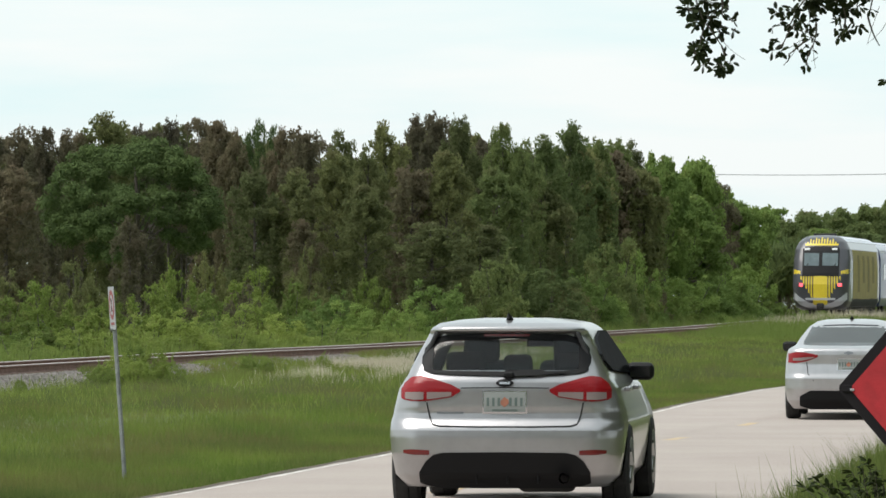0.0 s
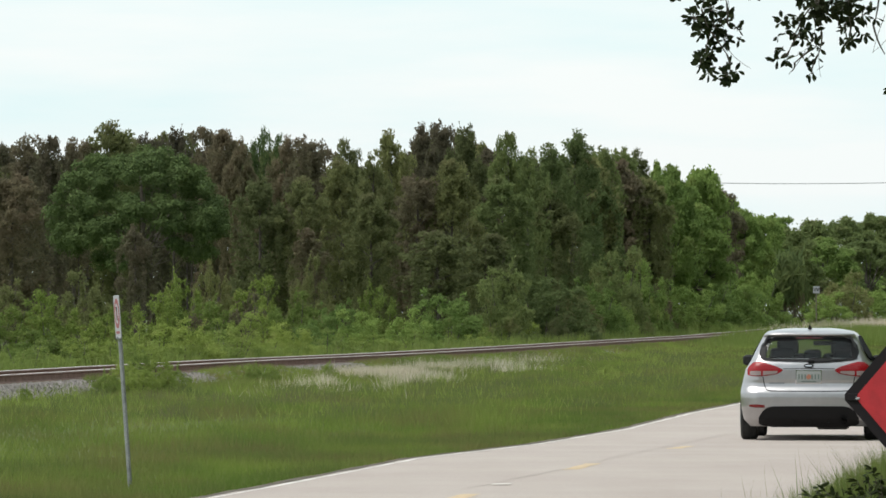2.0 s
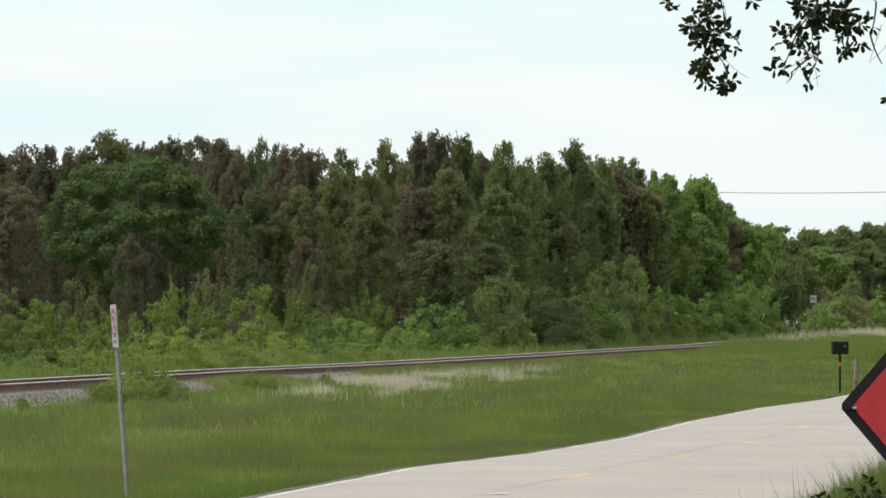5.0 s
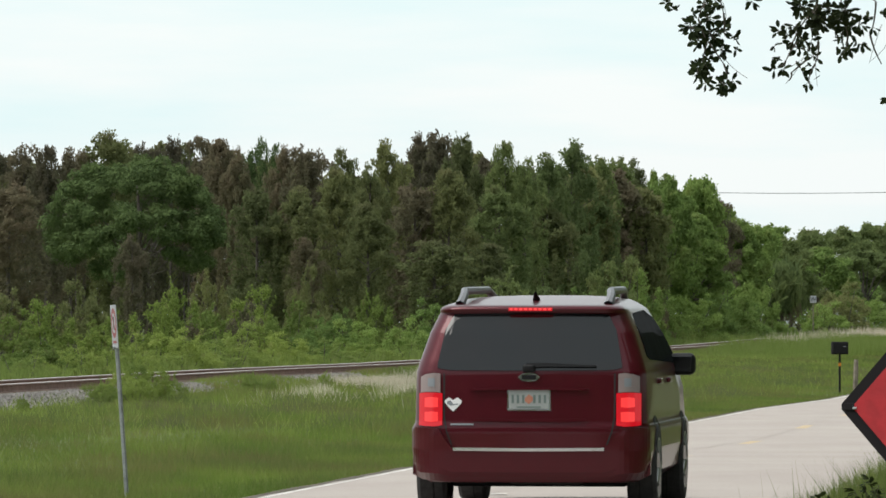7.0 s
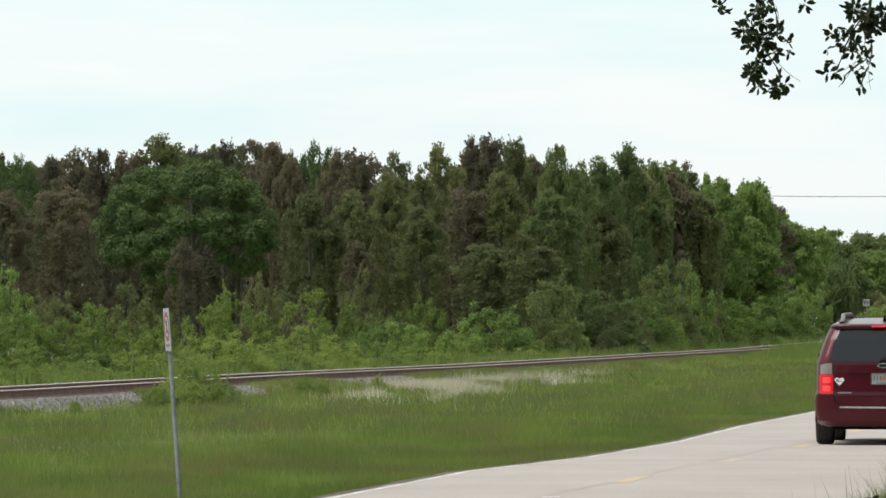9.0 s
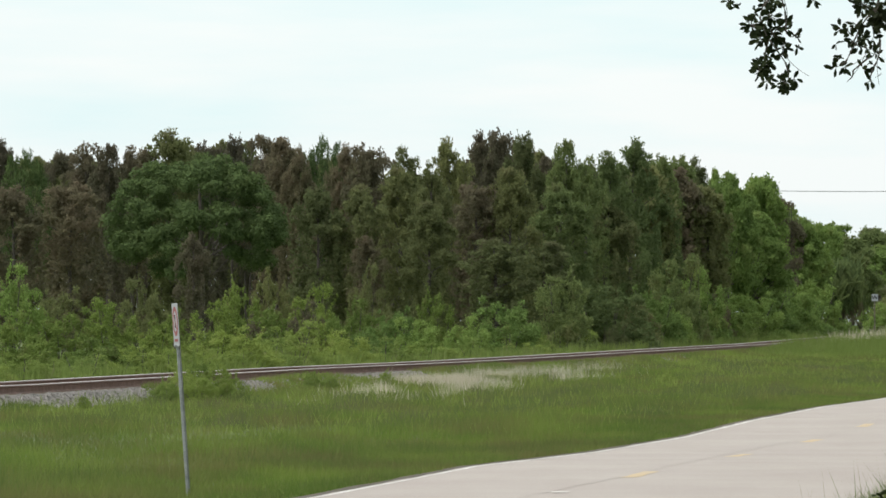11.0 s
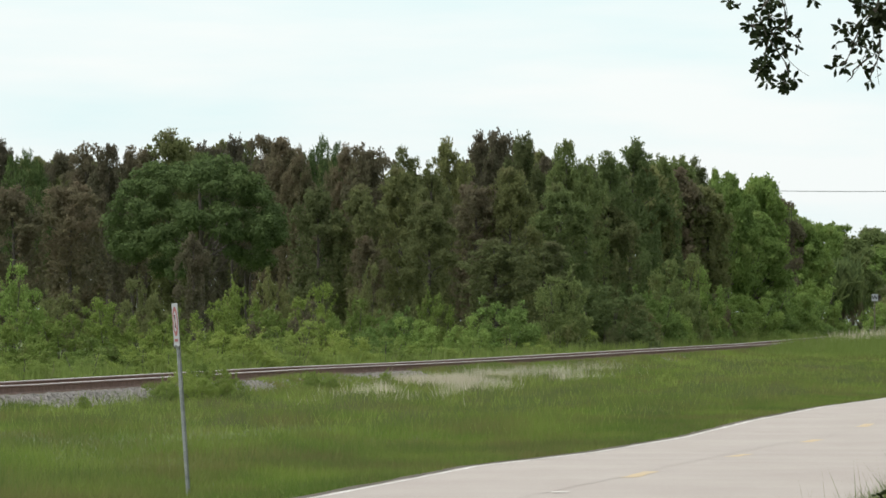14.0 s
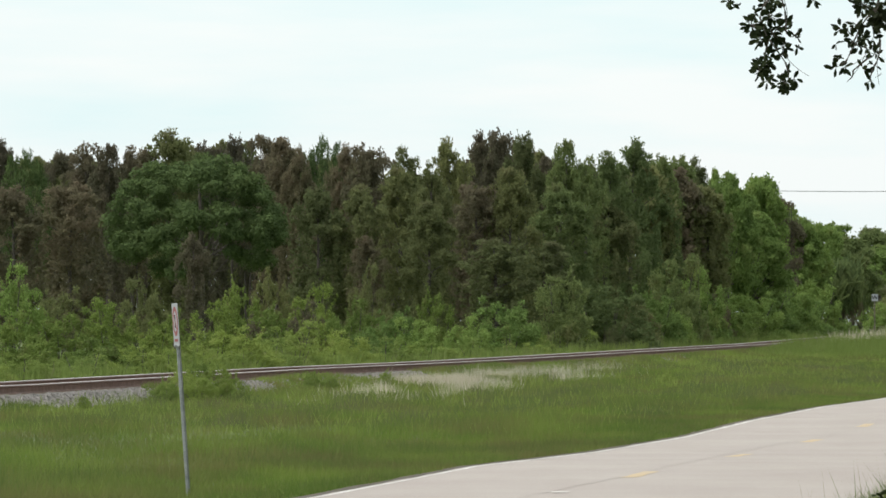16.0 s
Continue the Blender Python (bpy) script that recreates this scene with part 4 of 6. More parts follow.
def rounded_box(name, size, at, mat, parent, bevel=0.02, label="", turn=(0, 0, 0)):
    bm = bmesh.new()
    bmesh.ops.create_cube(bm, size=1)
    bmesh.ops.scale(bm, vec=size, verts=bm.verts)
    bmesh.ops.bevel(bm, geom=bm.edges[:], offset=min(bevel, min(size) * 0.45), segments=3, affect="EDGES", profile=0.5)
    bmesh.ops.transform(bm, matrix=Matrix.Translation(at) @ Euler([radians(v) for v in turn]).to_matrix().to_4x4(), verts=bm.verts)
    return part(name, bm, mat, parent, label)


def mirror(parent, s, w, y, z, paint, tall=0.14):
    rounded_box("mirror", (0.22, 0.13, tall), (s * (w + 0.15), y, z), paint, parent, 0.05, "door mirror in a dark housing")
    rounded_box("mirror_glass", (0.16, 0.012, tall - 0.05), (s * (w + 0.15), y - 0.066, z), M["glass_dark"], parent, 0.02)
    rounded_box("mirror_arm", (0.12, 0.05, 0.04), (s * (w + 0.03), y, z - 0.05), M["black_plastic"], parent, 0.015)


def number_plate(hull, parent, z0, z1, half=0.155, cx=0.0):
    """Its writing stays plain bars."""
    pl = hull.patch("number_plate", [(cx - half, z1, z0), (cx, z1, z0), (cx + half, z1, z0)], M["plate"], parent, 0.014, "white number plate with dark bars")
    h = z1 - z0
    hull.patch("plate_frame", [(cx - half - 0.012, z1 + 0.01, z0 - 0.012), (cx, z1 + 0.01, z0 - 0.012), (cx + half + 0.012, z1 + 0.01, z0 - 0.012)], M["chrome"], parent, 0.008)
    for k in (-2.6, -1.75, -0.9, 0.9, 1.75, 2.6):
        x = cx + k * half * 0.31
        hull.patch("plate_bar", [(x - 0.009, z1 - h * 0.28, z0 + h * 0.3), (x + 0.009, z1 - h * 0.28, z0 + h * 0.3)], M["plate_ink"], pl, 0.017, nu=1, nv=2)
    hull.patch("plate_mark", [(cx - 0.03, z1 - h * 0.45, z0 + h * 0.4), (cx, z1 - h * 0.25, z0 + h * 0.25), (cx + 0.03, z1 - h * 0.4, z0 + h * 0.42)], M["plate_orange"], pl, 0.018)
    hull.patch("plate_bar", [(cx - half * 0.6, z0 + h * 0.13, z0 + h * 0.06), (cx + half * 0.6, z0 + h * 0.13, z0 + h * 0.06)], M["plate_ink"], pl, 0.017, nu=1, nv=2)


def both(f):
    for s in (-1, 1):
        f(s)


def flip(cols, s):
    """The same columns on the other side."""
    return cols if s > 0 else [(-a, t, b) for a, t, b in reversed(cols)]


def seam(hull, parent, pts, wide=0.006):
    """A panel gap along (x, z) points."""
    verts = []
    for (x, z), (x2, z2) in zip(pts, pts[1:] + [(2 * pts[-1][0] - pts[-2][0], 2 * pts[-1][1] - pts[-2][1])]):
        d = Vector((x2 - x, z2 - z)).normalized()
        for k in (-1, 1):
            px, pz = x - d.y * wide * k, z + d.x * wide * k
            verts.append((px, hull.rear(px, pz) - 0.004, pz))
    return mesh_object("panel_gap", verts, grid_faces(len(pts), 2), M["seam"], parent)


def arch(hull, parent, s, y, r, mat):
    """A flat dark face on the shell, standing in for the arch's shaded hollow."""
    bm = bmesh.new()
    vs = []
    for k in range(17):
        a = math.pi * (k / 16 * 1.16 - 0.08)
        yy, zz = y + r * 1.14 * math.cos(a), r + r * 1.14 * math.sin(a)
        vs.append(bm.verts.new((s * (hull.side(yy, max(zz, hull.z[0])) + 0.004), yy, max(zz, 0.2))))
    if s < 0:
        vs.reverse()
    bm.faces.new(vs[::-1])
    part("wheel_arch", bm, mat, parent)


def hatchback():
    car = tagged(new("hatchback_car"), "silver hatchback with red tail lamps driving along the road", "car")
    H = Hull([(0.13, 0.76, 0.14, 4.1, 0.2, 0.3), (0.22, 0.84, 0.05, 4.25, 0.22, 0.4), (0.38, 0.87, 0.0, 4.33, 0.24, 0.5), (0.5, 0.88, 0.0, 4.34, 0.24, 0.5), (0.555, 0.88, 0.006, 4.33, 0.24, 0.5),
              (0.6, 0.876, 0.035, 4.28, 0.23, 0.5), (0.635, 0.87, 0.066, 4.26, 0.22, 0.5), (0.68, 0.858, 0.075, 4.25, 0.22, 0.5), (0.72, 0.85, 0.07, 4.2, 0.22, 0.6), (0.86, 0.815, 0.075, 3.9, 0.2, 0.7), (0.915, 0.78, 0.085, 3.4, 0.19, 0.5), (0.96, 0.75, 0.11, 3.0, 0.17, 0.4), (1.03, 0.72, 0.15, 2.9, 0.16, 0.35), (1.15, 0.662, 0.21, 2.7, 0.15, 0.35),
              (1.25, 0.612, 0.27, 2.5, 0.15, 0.3), (1.275, 0.6, 0.275, 2.45, 0.15, 0.3), (1.292, 0.59, 0.2, 2.42, 0.15, 0.3), (1.32, 0.567, 0.21, 2.3, 0.16, 0.3), (1.35, 0.525, 0.29, 2.1, 0.17, 0.3), (1.375, 0.39, 0.48, 1.9, 0.17, 0.25), (1.388, 0.25, 0.85, 1.6, 0.14, 0.14)])
    H.mesh("body", M["silver"], car,
           lambda x, y, z: y < 0.5 and 0.985 < z < 1.245 and abs(x) < np.interp(z, [0.985, 1.07, 1.17, 1.245], [0.54, 0.6, 0.57, 0.49]),
           lambda x, y, z: y > 2.0 and 0.98 < z < 1.28)
    H.patch("rear_window", [(-0.635, 1.1, 1.05), (-0.61, 1.17, 1.0), (-0.56, 1.23, 0.985), (-0.45, 1.26, 0.973), (0, 1.272, 0.962), (0.45, 1.26, 0.973), (0.56, 1.23, 0.985), (0.61, 1.17, 1.0), (0.635, 1.1, 1.05)], M["rear_glass"], car, 0.01, "tinted rear window")
    H.patch("window_band", [(-0.62, 1.16, 1.115), (-0.56, 1.236, 1.185), (-0.45, 1.266, 1.22), (0, 1.277, 1.238), (0.45, 1.266, 1.22), (0.56, 1.236, 1.185), (0.62, 1.16, 1.115)], M["black_plastic"], car, 0.015)
    H.patch("window_border", [(-0.62, 1.04, 1.0), (-0.56, 1.008, 0.981), (-0.45, 0.998, 0.969), (0, 0.99, 0.958), (0.45, 0.998, 0.969), (0.56, 1.008, 0.981), (0.62, 1.04, 1.0)], M["black_plastic"], car, 0.014)
    for s in (-1, 1):
        H.patch("window_corner", flip([(0.545, 1.228, 0.99), (0.6, 1.175, 1.0), (0.634, 1.1, 1.05)], s), M["black_plastic"], car, 0.013)
    # the cabin seen through the rear window
    rounded_box("rear_bench", (1.2, 0.2, 0.5), (0, 1.0, 0.74), M["cloth"], car, 0.06)
    rounded_box("parcel_shelf", (1.2, 0.55, 0.03), (0, 0.6, 0.94), M["cloth"], car, 0.01)
    for x, y, z, w in ((-0.38, 1.02, 1.05, 0.3), (0.02, 1.02, 1.03, 0.22), (0.42, 1.02, 1.05, 0.26)):
        rounded_box("headrest", (w, 0.1, 0.16), (x, y, z), M["cloth"], car, 0.05)
    for x in (-0.34, 0.36):
        st = rounded_box("front_seat", (0.5, 0.14, 0.6), (x, 1.95, 0.76), M["cloth"], car, 0.07)
        rounded_box("headrest", (0.28, 0.1, 0.2), (x, 1.93, 1.14), M["cloth"], st, 0.05)
    for s in (-1, 1):
        rounded_box("pillar_lining", (0.03, 1.5, 0.36), (s * 0.6, 1.0, 1.12), M["cloth"], car, 0.01, turn=(0, s * -24, 0))
    rounded_box("dashboard", (1.2, 0.3, 0.2), (0, 2.75, 0.87), M["cloth"], car, 0.06)
    rounded_box("inside_mirror", (0.24, 0.03, 0.06), (0.1, 2.3, 1.19), M["black_plastic"], car, 0.015)
    H.patch("stop_lamp", [(-0.17, 1.27, 1.252), (0.17, 1.27, 1.252)], M["reflector"], car, 0.019)
    w = H.patch("wiper", [(0.0, 1.0, 0.955), (0.27, 1.008, 0.965), (0.3, 0.995, 0.972), (0.44, 0.993, 0.98)], M["black_plastic"], car, 0.03, "black rear wiper")
    rounded_box("wiper_hub", (0.08, 0.05, 0.05), (0.03, H.rear(0, 0.96) - 0.02, 0.965), M["black_plastic"], w, 0.02)

    def side(s):
        L = H.patch("tail_lamp", flip([(0.335, 0.858, 0.84), (0.4, 0.893, 0.8), (0.55, 0.94, 0.775), (0.64, 0.96, 0.768), (0.71, 0.95, 0.77), (0.765, 0.905, 0.78), (0.79, 0.86, 0.795)], s), M["red_lens"], car, 0.012, "red and clear wrap-round tail lamp", nu=4)
        H.patch("clear_lens", flip([(0.4, 0.838, 0.808), (0.56, 0.838, 0.785), (0.585, 0.838, 0.784)], s), M["clear_lens"], L, 0.017)
        H.patch("clear_lens", flip([(0.61, 0.838, 0.782), (0.69, 0.838, 0.78), (0.755, 0.836, 0.79)], s), M["clear_lens"], L, 0.017)
        seam(H, L, [(s * 0.6, 0.93), (s * 0.597, 0.85), (s * 0.598, 0.765)], 0.004)
        H.patch("reflector", flip([(0.56, 0.405, 0.37), (0.68, 0.412, 0.37), (0.76, 0.408, 0.383)], s), M["reflector"], car, 0.01)
        seam(H, car, [(s * 0.585, 0.76), (s * 0.565, 0.66), (s * 0.54, 0.6), (s * 0.49, 0.585)])
        # side glass and pillars
        H.patch("side_window", [(0.5, 1.12, 1.07), (0.8, 1.24, 1.0), (1.5, 1.29, 0.975), (2.1, 1.29, 0.965), (2.45, 1.17, 0.96), (2.8, 1.02, 0.96)], M["glass_side"], car, 0.022, where="right" if s > 0 else "left")
        mirror(car, s, 0.7, 2.6, 0.965, M["black_plastic"])
        for y in (1.35, 2.35):
            rounded_box("door_handle", (0.05, 0.2, 0.035), (s * 0.84, y, 0.845), M["silver"], car, 0.012)
        for y in (0.84, 3.52):
            arch(H, car, s, y, 0.33, M["black_plastic"])
            wheel(car, s, 0.895, y, 0.325)
    both(side)
    seam(H, car, [(-0.49, 0.585), (-0.2, 0.58), (0.2, 0.58), (0.49, 0.585)])
    seam(H, car, [(-0.33, 0.868), (0, 0.872), (0.33, 0.868)], 0.004)
    H.patch("lower_bumper", [(-0.64, 0.24, 0.16), (-0.59, 0.32, 0.14), (-0.53, 0.37, 0.13), (-0.46, 0.388, 0.12), (0, 0.392, 0.12), (0.46, 0.388, 0.12), (0.53, 0.37, 0.13), (0.59, 0.32, 0.14), (0.64, 0.24, 0.16)], M["black_plastic"], car, 0.012, "black lower rear bumper")
    lathe("exhaust_pipe", [(-0.05, 0.04), (0.05, 0.04), (0.05, 0.032), (-0.05, 0.032)], M["black_plastic"], car, (0, 0, 0), 14).matrix_basis = pose(0.45, -0.005, 0.2, 0, 0, 90)
    rounded_box("axle_beam", (1.3, 0.2, 0.1), (0, 0.84, 0.24), M["black_plastic"], car, 0.03)
    rounded_box("silencer", (0.42, 0.22, 0.1), (0.3, 0.3, 0.14), M["under"], car, 0.05)
    for x in (-0.21, 0.02, 0.25):
        rounded_box("bumper_fin", (0.012, 0.03, 0.09), (x, H.rear(x, 0.2) - 0.012, 0.2), M["black_plastic"], car, 0.004)
    number_plate(H, car, 0.69, 0.838)
    emblem = H.patch("emblem", [(-0.065, 0.912, 0.9), (-0.04, 0.93, 0.882), (0, 0.935, 0.877), (0.04, 0.93, 0.882), (0.065, 0.912, 0.9)], M["black_plastic"], car, 0.016, "dark oval badge with a pale bar")
    H.patch("badge_bar", [(-0.04, 0.914, 0.898), (0.04, 0.914, 0.898)], M["chrome"], emblem, 0.02, nu=1, nv=2)
    H.patch("model_badge", [(-0.51, 0.69, 0.677), (-0.31, 0.69, 0.677)], M["grey_ink"], car, 0.008, "dull grey bar badge")
    bm = bmesh.new()
    limb(bm, (0, 0.55, 1.36), (0, 0.42, 1.42), 0.035, 0.008, 8)
    part("aerial", bm, M["black_plastic"], car, "black roof aerial fin")
    for ob in car.children:                      # the body rides a little higher on its wheels
        if not ob.name.startswith("wheel"):
            ob.matrix_basis = Matrix.Translation((0, 0, 0.05)) @ ob.matrix_basis
    return car


def sedan():
    car = tagged(new("sedan_car"), "pale silver sedan with red tail lamps driving along the road", "car")
    H = Hull([(0.16, 0.8, 0.12, 4.6, 0.2, 0.3), (0.28, 0.89, 0.03, 4.75, 0.26, 0.4), (0.45, 0.92, 0.0, 4.85, 0.3, 0.5), (0.6, 0.92, 0.0, 4.84, 0.3, 0.5), (0.66, 0.918, 0.03, 4.8, 0.3, 0.5), (0.8, 0.91, 0.06, 4.6, 0.28, 0.5), (0.93, 0.895, 0.06, 4.3, 0.27, 0.5),
              (1.01, 0.87, 0.07, 3.9, 0.26, 0.5), (1.035, 0.83, 0.2, 3.5, 0.25, 0.4), (1.07, 0.78, 0.5, 3.35, 0.22, 0.35), (1.2, 0.7, 0.85, 3.0, 0.2, 0.3), (1.33, 0.6, 1.2, 2.6, 0.2, 0.3), (1.4, 0.5, 1.5, 2.35, 0.2, 0.2), (1.425, 0.38, 1.75, 2.15, 0.15, 0.15), (1.435, 0.2, 1.9, 2.05, 0.06, 0.06)])
    H.mesh("body", M["pale_silver"], car)
    H.patch("rear_window", [(-0.66, 1.12, 1.08), (-0.56, 1.33, 1.065), (0, 1.36, 1.06), (0.56, 1.33, 1.065), (0.66, 1.12, 1.08)], M["glass"], car, 0.01)
    H.patch("stop_lamp", [(-0.4, 1.352, 1.34), (0, 1.362, 1.35), (0.4, 1.352, 1.34)], M["black_plastic"], car, 0.016)

    def side(s):
        L = H.patch("tail_lamp", flip([(0.44, 0.93, 0.9), (0.6, 0.965, 0.84), (0.75, 0.975, 0.815), (0.87, 0.95, 0.82)], s), M["red_lens"], car, 0.012, "red tail lamp with a clear centre")
        H.patch("clear_lens", flip([(0.5, 0.905, 0.885), (0.66, 0.895, 0.85), (0.8, 0.885, 0.85)], s), M["clear_lens"], L, 0.017)
        seam(H, car, [(s * 0.6, 0.83), (s * 0.58, 0.66), (s * 0.5, 0.56)])
        H.patch("side_window", [(1.0, 1.12, 1.08), (1.5, 1.33, 1.05), (2.3, 1.36, 1.03), (2.7, 1.25, 1.03), (3.3, 1.05, 1.03)], M["glass_side"], car, 0.006, where="right" if s > 0 else "left")
        mirror(car, s, 0.8, 3.05, 1.02, M["black_plastic"])
        for y in (0.95, 3.8):
            arch(H, car, s, y, 0.34, M["black_plastic"])
            wheel(car, s, 0.925, y, 0.335)
    both(side)
    H.patch("lower_bumper", [(-0.7, 0.34, 0.2), (-0.55, 0.42, 0.15), (0.55, 0.42, 0.15), (0.7, 0.34, 0.2)], M["black_plastic"], car, 0.012, "black lower rear bumper")
    number_plate(H, car, 0.72, 0.87)
    H.patch("emblem", [(-0.07, 0.965, 0.955), (0, 0.985, 0.935), (0.07, 0.965, 0.955)], M["grey_ink"], car, 0.012, "small oval badge")
    bm = bmesh.new()
    limb(bm, (0, 1.8, 1.42), (0, 1.72, 1.475), 0.035, 0.01, 8)
    part("aerial", bm, M["black_plastic"], car, "black roof aerial fin")
    return car


def minivan():
    car = tagged(new("minivan"), "dark red minivan with lit brake lamps and roof rails", "minivan")
    H = Hull([(0.25, 0.8, 0.12, 4.8, 0.2, 0.3), (0.32, 0.9, 0.065, 4.95, 0.22, 0.4), (0.5, 0.93, 0.06, 5.05, 0.22, 0.5), (0.64, 0.93, 0.06, 5.05, 0.22, 0.5), (0.675, 0.925, 0.062, 5.0, 0.2, 0.5), (0.71, 0.905, 0.07, 4.95, 0.17, 0.5), (0.95, 0.9, 0.08, 4.8, 0.17, 0.5), (1.1, 0.895, 0.09, 4.3, 0.17, 0.5),
              (1.17, 0.875, 0.11, 4.0, 0.17, 0.4), (1.4, 0.8, 0.19, 3.5, 0.17, 0.35), (1.555, 0.73, 0.265, 3.15, 0.17, 0.3), (1.572, 0.725, 0.2, 3.1, 0.17, 0.3), (1.595, 0.71, 0.21, 3.05, 0.17, 0.3), (1.612, 0.69, 0.32, 3.0, 0.17, 0.3), (1.64, 0.65, 0.75, 2.95, 0.17, 0.3), (1.668, 0.59, 1.2, 2.8, 0.17, 0.25), (1.686, 0.48, 1.6, 2.65, 0.17, 0.25), (1.695, 0.3, 1.9, 2.4, 0.15, 0.15)])
    H.mesh("body", M["maroon"], car)
    H.patch("rear_window", [(-0.715, 1.16, 1.13), (-0.665, 1.42, 1.118), (-0.6, 1.542, 1.112), (0, 1.552, 1.108), (0.6, 1.542, 1.112), (0.665, 1.42, 1.118), (0.715, 1.16, 1.13)], M["glass_dark"], car, 0.008)
    b = H.patch("stop_lamp", [(-0.17, 1.592, 1.566), (0.17, 1.592, 1.566)], M["brake"], car, 0.012, "lit red high stop lamp")
    for k in range(9):
        x = -0.15 + k * 0.0375
        H.patch("lamp_dot", [(x - 0.011, 1.587, 1.571), (x + 0.011, 1.587, 1.571)], M["brake_core"], b, 0.016, nu=1, nv=2)
    w = H.patch("wiper", [(-0.02, 1.165, 1.13), (0.12, 1.17, 1.14), (0.4, 1.155, 1.138), (0.52, 1.15, 1.138)], M["black_plastic"], car, 0.03, "black rear wiper")
    rounded_box("wiper_hub", (0.1, 0.05, 0.06), (0.0, H.rear(0, 1.12) - 0.02, 1.125), M["black_plastic"], w, 0.02)

    def side(s):
        L = H.patch("tail_lamp", flip([(0.675, 0.935, 0.69), (0.735, 0.94, 0.68), (0.81, 0.94, 0.683), (0.862, 0.935, 0.69)], s), M["brake"], car, 0.012, "lit red brake lamp below a clear lens")
        H.patch("clear_lens", flip([(0.69, 1.085, 0.94), (0.74, 1.092, 0.945), (0.81, 1.08, 0.945), (0.85, 1.06, 0.94)], s), M["clear_lens"], L, 0.013)
        for z in (0.755, 0.865):
            H.patch("bright_lens", flip([(0.71, z + 0.035, z - 0.035), (0.76, z + 0.04, z - 0.04), (0.815, z + 0.035, z - 0.035)], s), M["brake_core"], L, 0.018)
        H.patch("lamp_inset", flip([(0.735, 1.05, 0.985), (0.79, 1.052, 0.985)], s), M["grey_ink"], L, 0.017)
        seam(H, car, [(s * 0.662, 1.09), (s * 0.66, 0.75), (s * 0.64, 0.64), (s * 0.6, 0.54)])
        rail = tagged(new("roof_rail"), "grey roof rail")
        rail.parent = car
        bm = bmesh.new()
        limb(bm, (s * 0.58, 0.5, 1.61), (s * 0.575, 0.8, 1.725), 0.04, 0.03, 8, 0.02)
        limb(bm, (s * 0.575, 0.8, 1.725), (s * 0.55, 2.4, 1.74), 0.03, 0.03, 8)
        limb(bm, (s * 0.55, 2.4, 1.74), (s * 0.53, 2.75, 1.67), 0.03, 0.035, 8)
        part("rail_bar", bm, M["grey_trim"], rail)
        H.patch("side_window", [(0.75, 1.45, 1.22), (0.95, 1.55, 1.19), (2.2, 1.58, 1.17), (2.9, 1.52, 1.16), (3.5, 1.3, 1.15), (3.75, 1.18, 1.15)], M["glass_side"], car, 0.006, where="right" if s > 0 else "left")
        H.patch("rub_strip", [(0.3, 0.698, 0.69), (4.3, 0.698, 0.69)], M["grey_trim"], car, 0.006, where="right" if s > 0 else "left")
        mirror(car, s, 0.8, 3.5, 1.14, M["black_plastic"], 0.18)
        for y in (1.5, 2.55):
            rounded_box("door_handle", (0.05, 0.22, 0.04), (s * 0.905, y, 1.02), M["maroon"], car, 0.012)
        for y in (0.98, 3.98):
            arch(H, car, s, y, 0.355, M["black_plastic"])
            wheel(car, s, 0.94, y, 0.35, 0.23)
    both(side)
    H.patch("bumper", [(-0.925, 0.67, 0.31), (-0.85, 0.672, 0.27), (-0.7, 0.665, 0.262), (-0.65, 0.585, 0.26), (-0.6, 0.52, 0.258), (0, 0.515, 0.256), (0.6, 0.52, 0.258), (0.65, 0.585, 0.26), (0.7, 0.665, 0.262), (0.85, 0.672, 0.27), (0.925, 0.67, 0.31)], M["maroon"], car, 0.055, "dark red wrap-round rear bumper", nu=4)
    H.patch("trim_strip", [(-0.585, 0.52, 0.496), (0, 0.515, 0.491), (0.585, 0.52, 0.496)], M["chrome"], car, 0.066, "pale chrome trim strip")
    H.patch("tailgate_ledge", [(-0.46, 0.972, 0.958), (0, 0.98, 0.962), (0.46, 0.972, 0.958)], M["maroon"], car, 0.03)
    H.patch("tailgate_lip", [(-0.44, 0.74, 0.722), (0, 0.736, 0.718), (0.44, 0.74, 0.722)], M["maroon"], car, 0.018)
    number_plate(H, car, 0.815, 0.965)
    emblem = H.patch("emblem", [(-0.085, 1.062, 1.054), (-0.05, 1.087, 1.029), (0, 1.093, 1.023), (0.05, 1.087, 1.029), (0.085, 1.062, 1.054)], M["chrome"], car, 0.014, "oval chrome badge with a dark bar")
    H.patch("badge_bar", [(-0.055, 1.074, 1.042), (0.055, 1.074, 1.042)], M["black_plastic"], emblem, 0.02, nu=1, nv=2)
    H.patch("model_badge", [(-0.61, 0.703, 0.69), (-0.43, 0.703, 0.69)], M["grey_ink"], car, 0.008, "dull grey bar badge")
    st = H.patch("heart_sticker", [(-0.655, 0.88, 0.862), (-0.622, 0.903, 0.825), (-0.59, 0.882, 0.795), (-0.558, 0.903, 0.825), (-0.525, 0.88, 0.862)], M["sticker"], car, 0.01, "white heart-shaped sticker")
    H.patch("sticker_print", [(-0.638, 0.872, 0.856), (-0.61, 0.88, 0.84), (-0.588, 0.852, 0.842), (-0.55, 0.856, 0.848)], M["grey_ink"], st, 0.013)
    rounded_box("axle_beam", (1.4, 0.2, 0.12), (0, 0.98, 0.26), M["black_plastic"], car, 0.03)
    rounded_box("silencer", (0.6, 0.25, 0.12), (0.1, 0.5, 0.29), M["under"], car, 0.05)
    bm = bmesh.new()
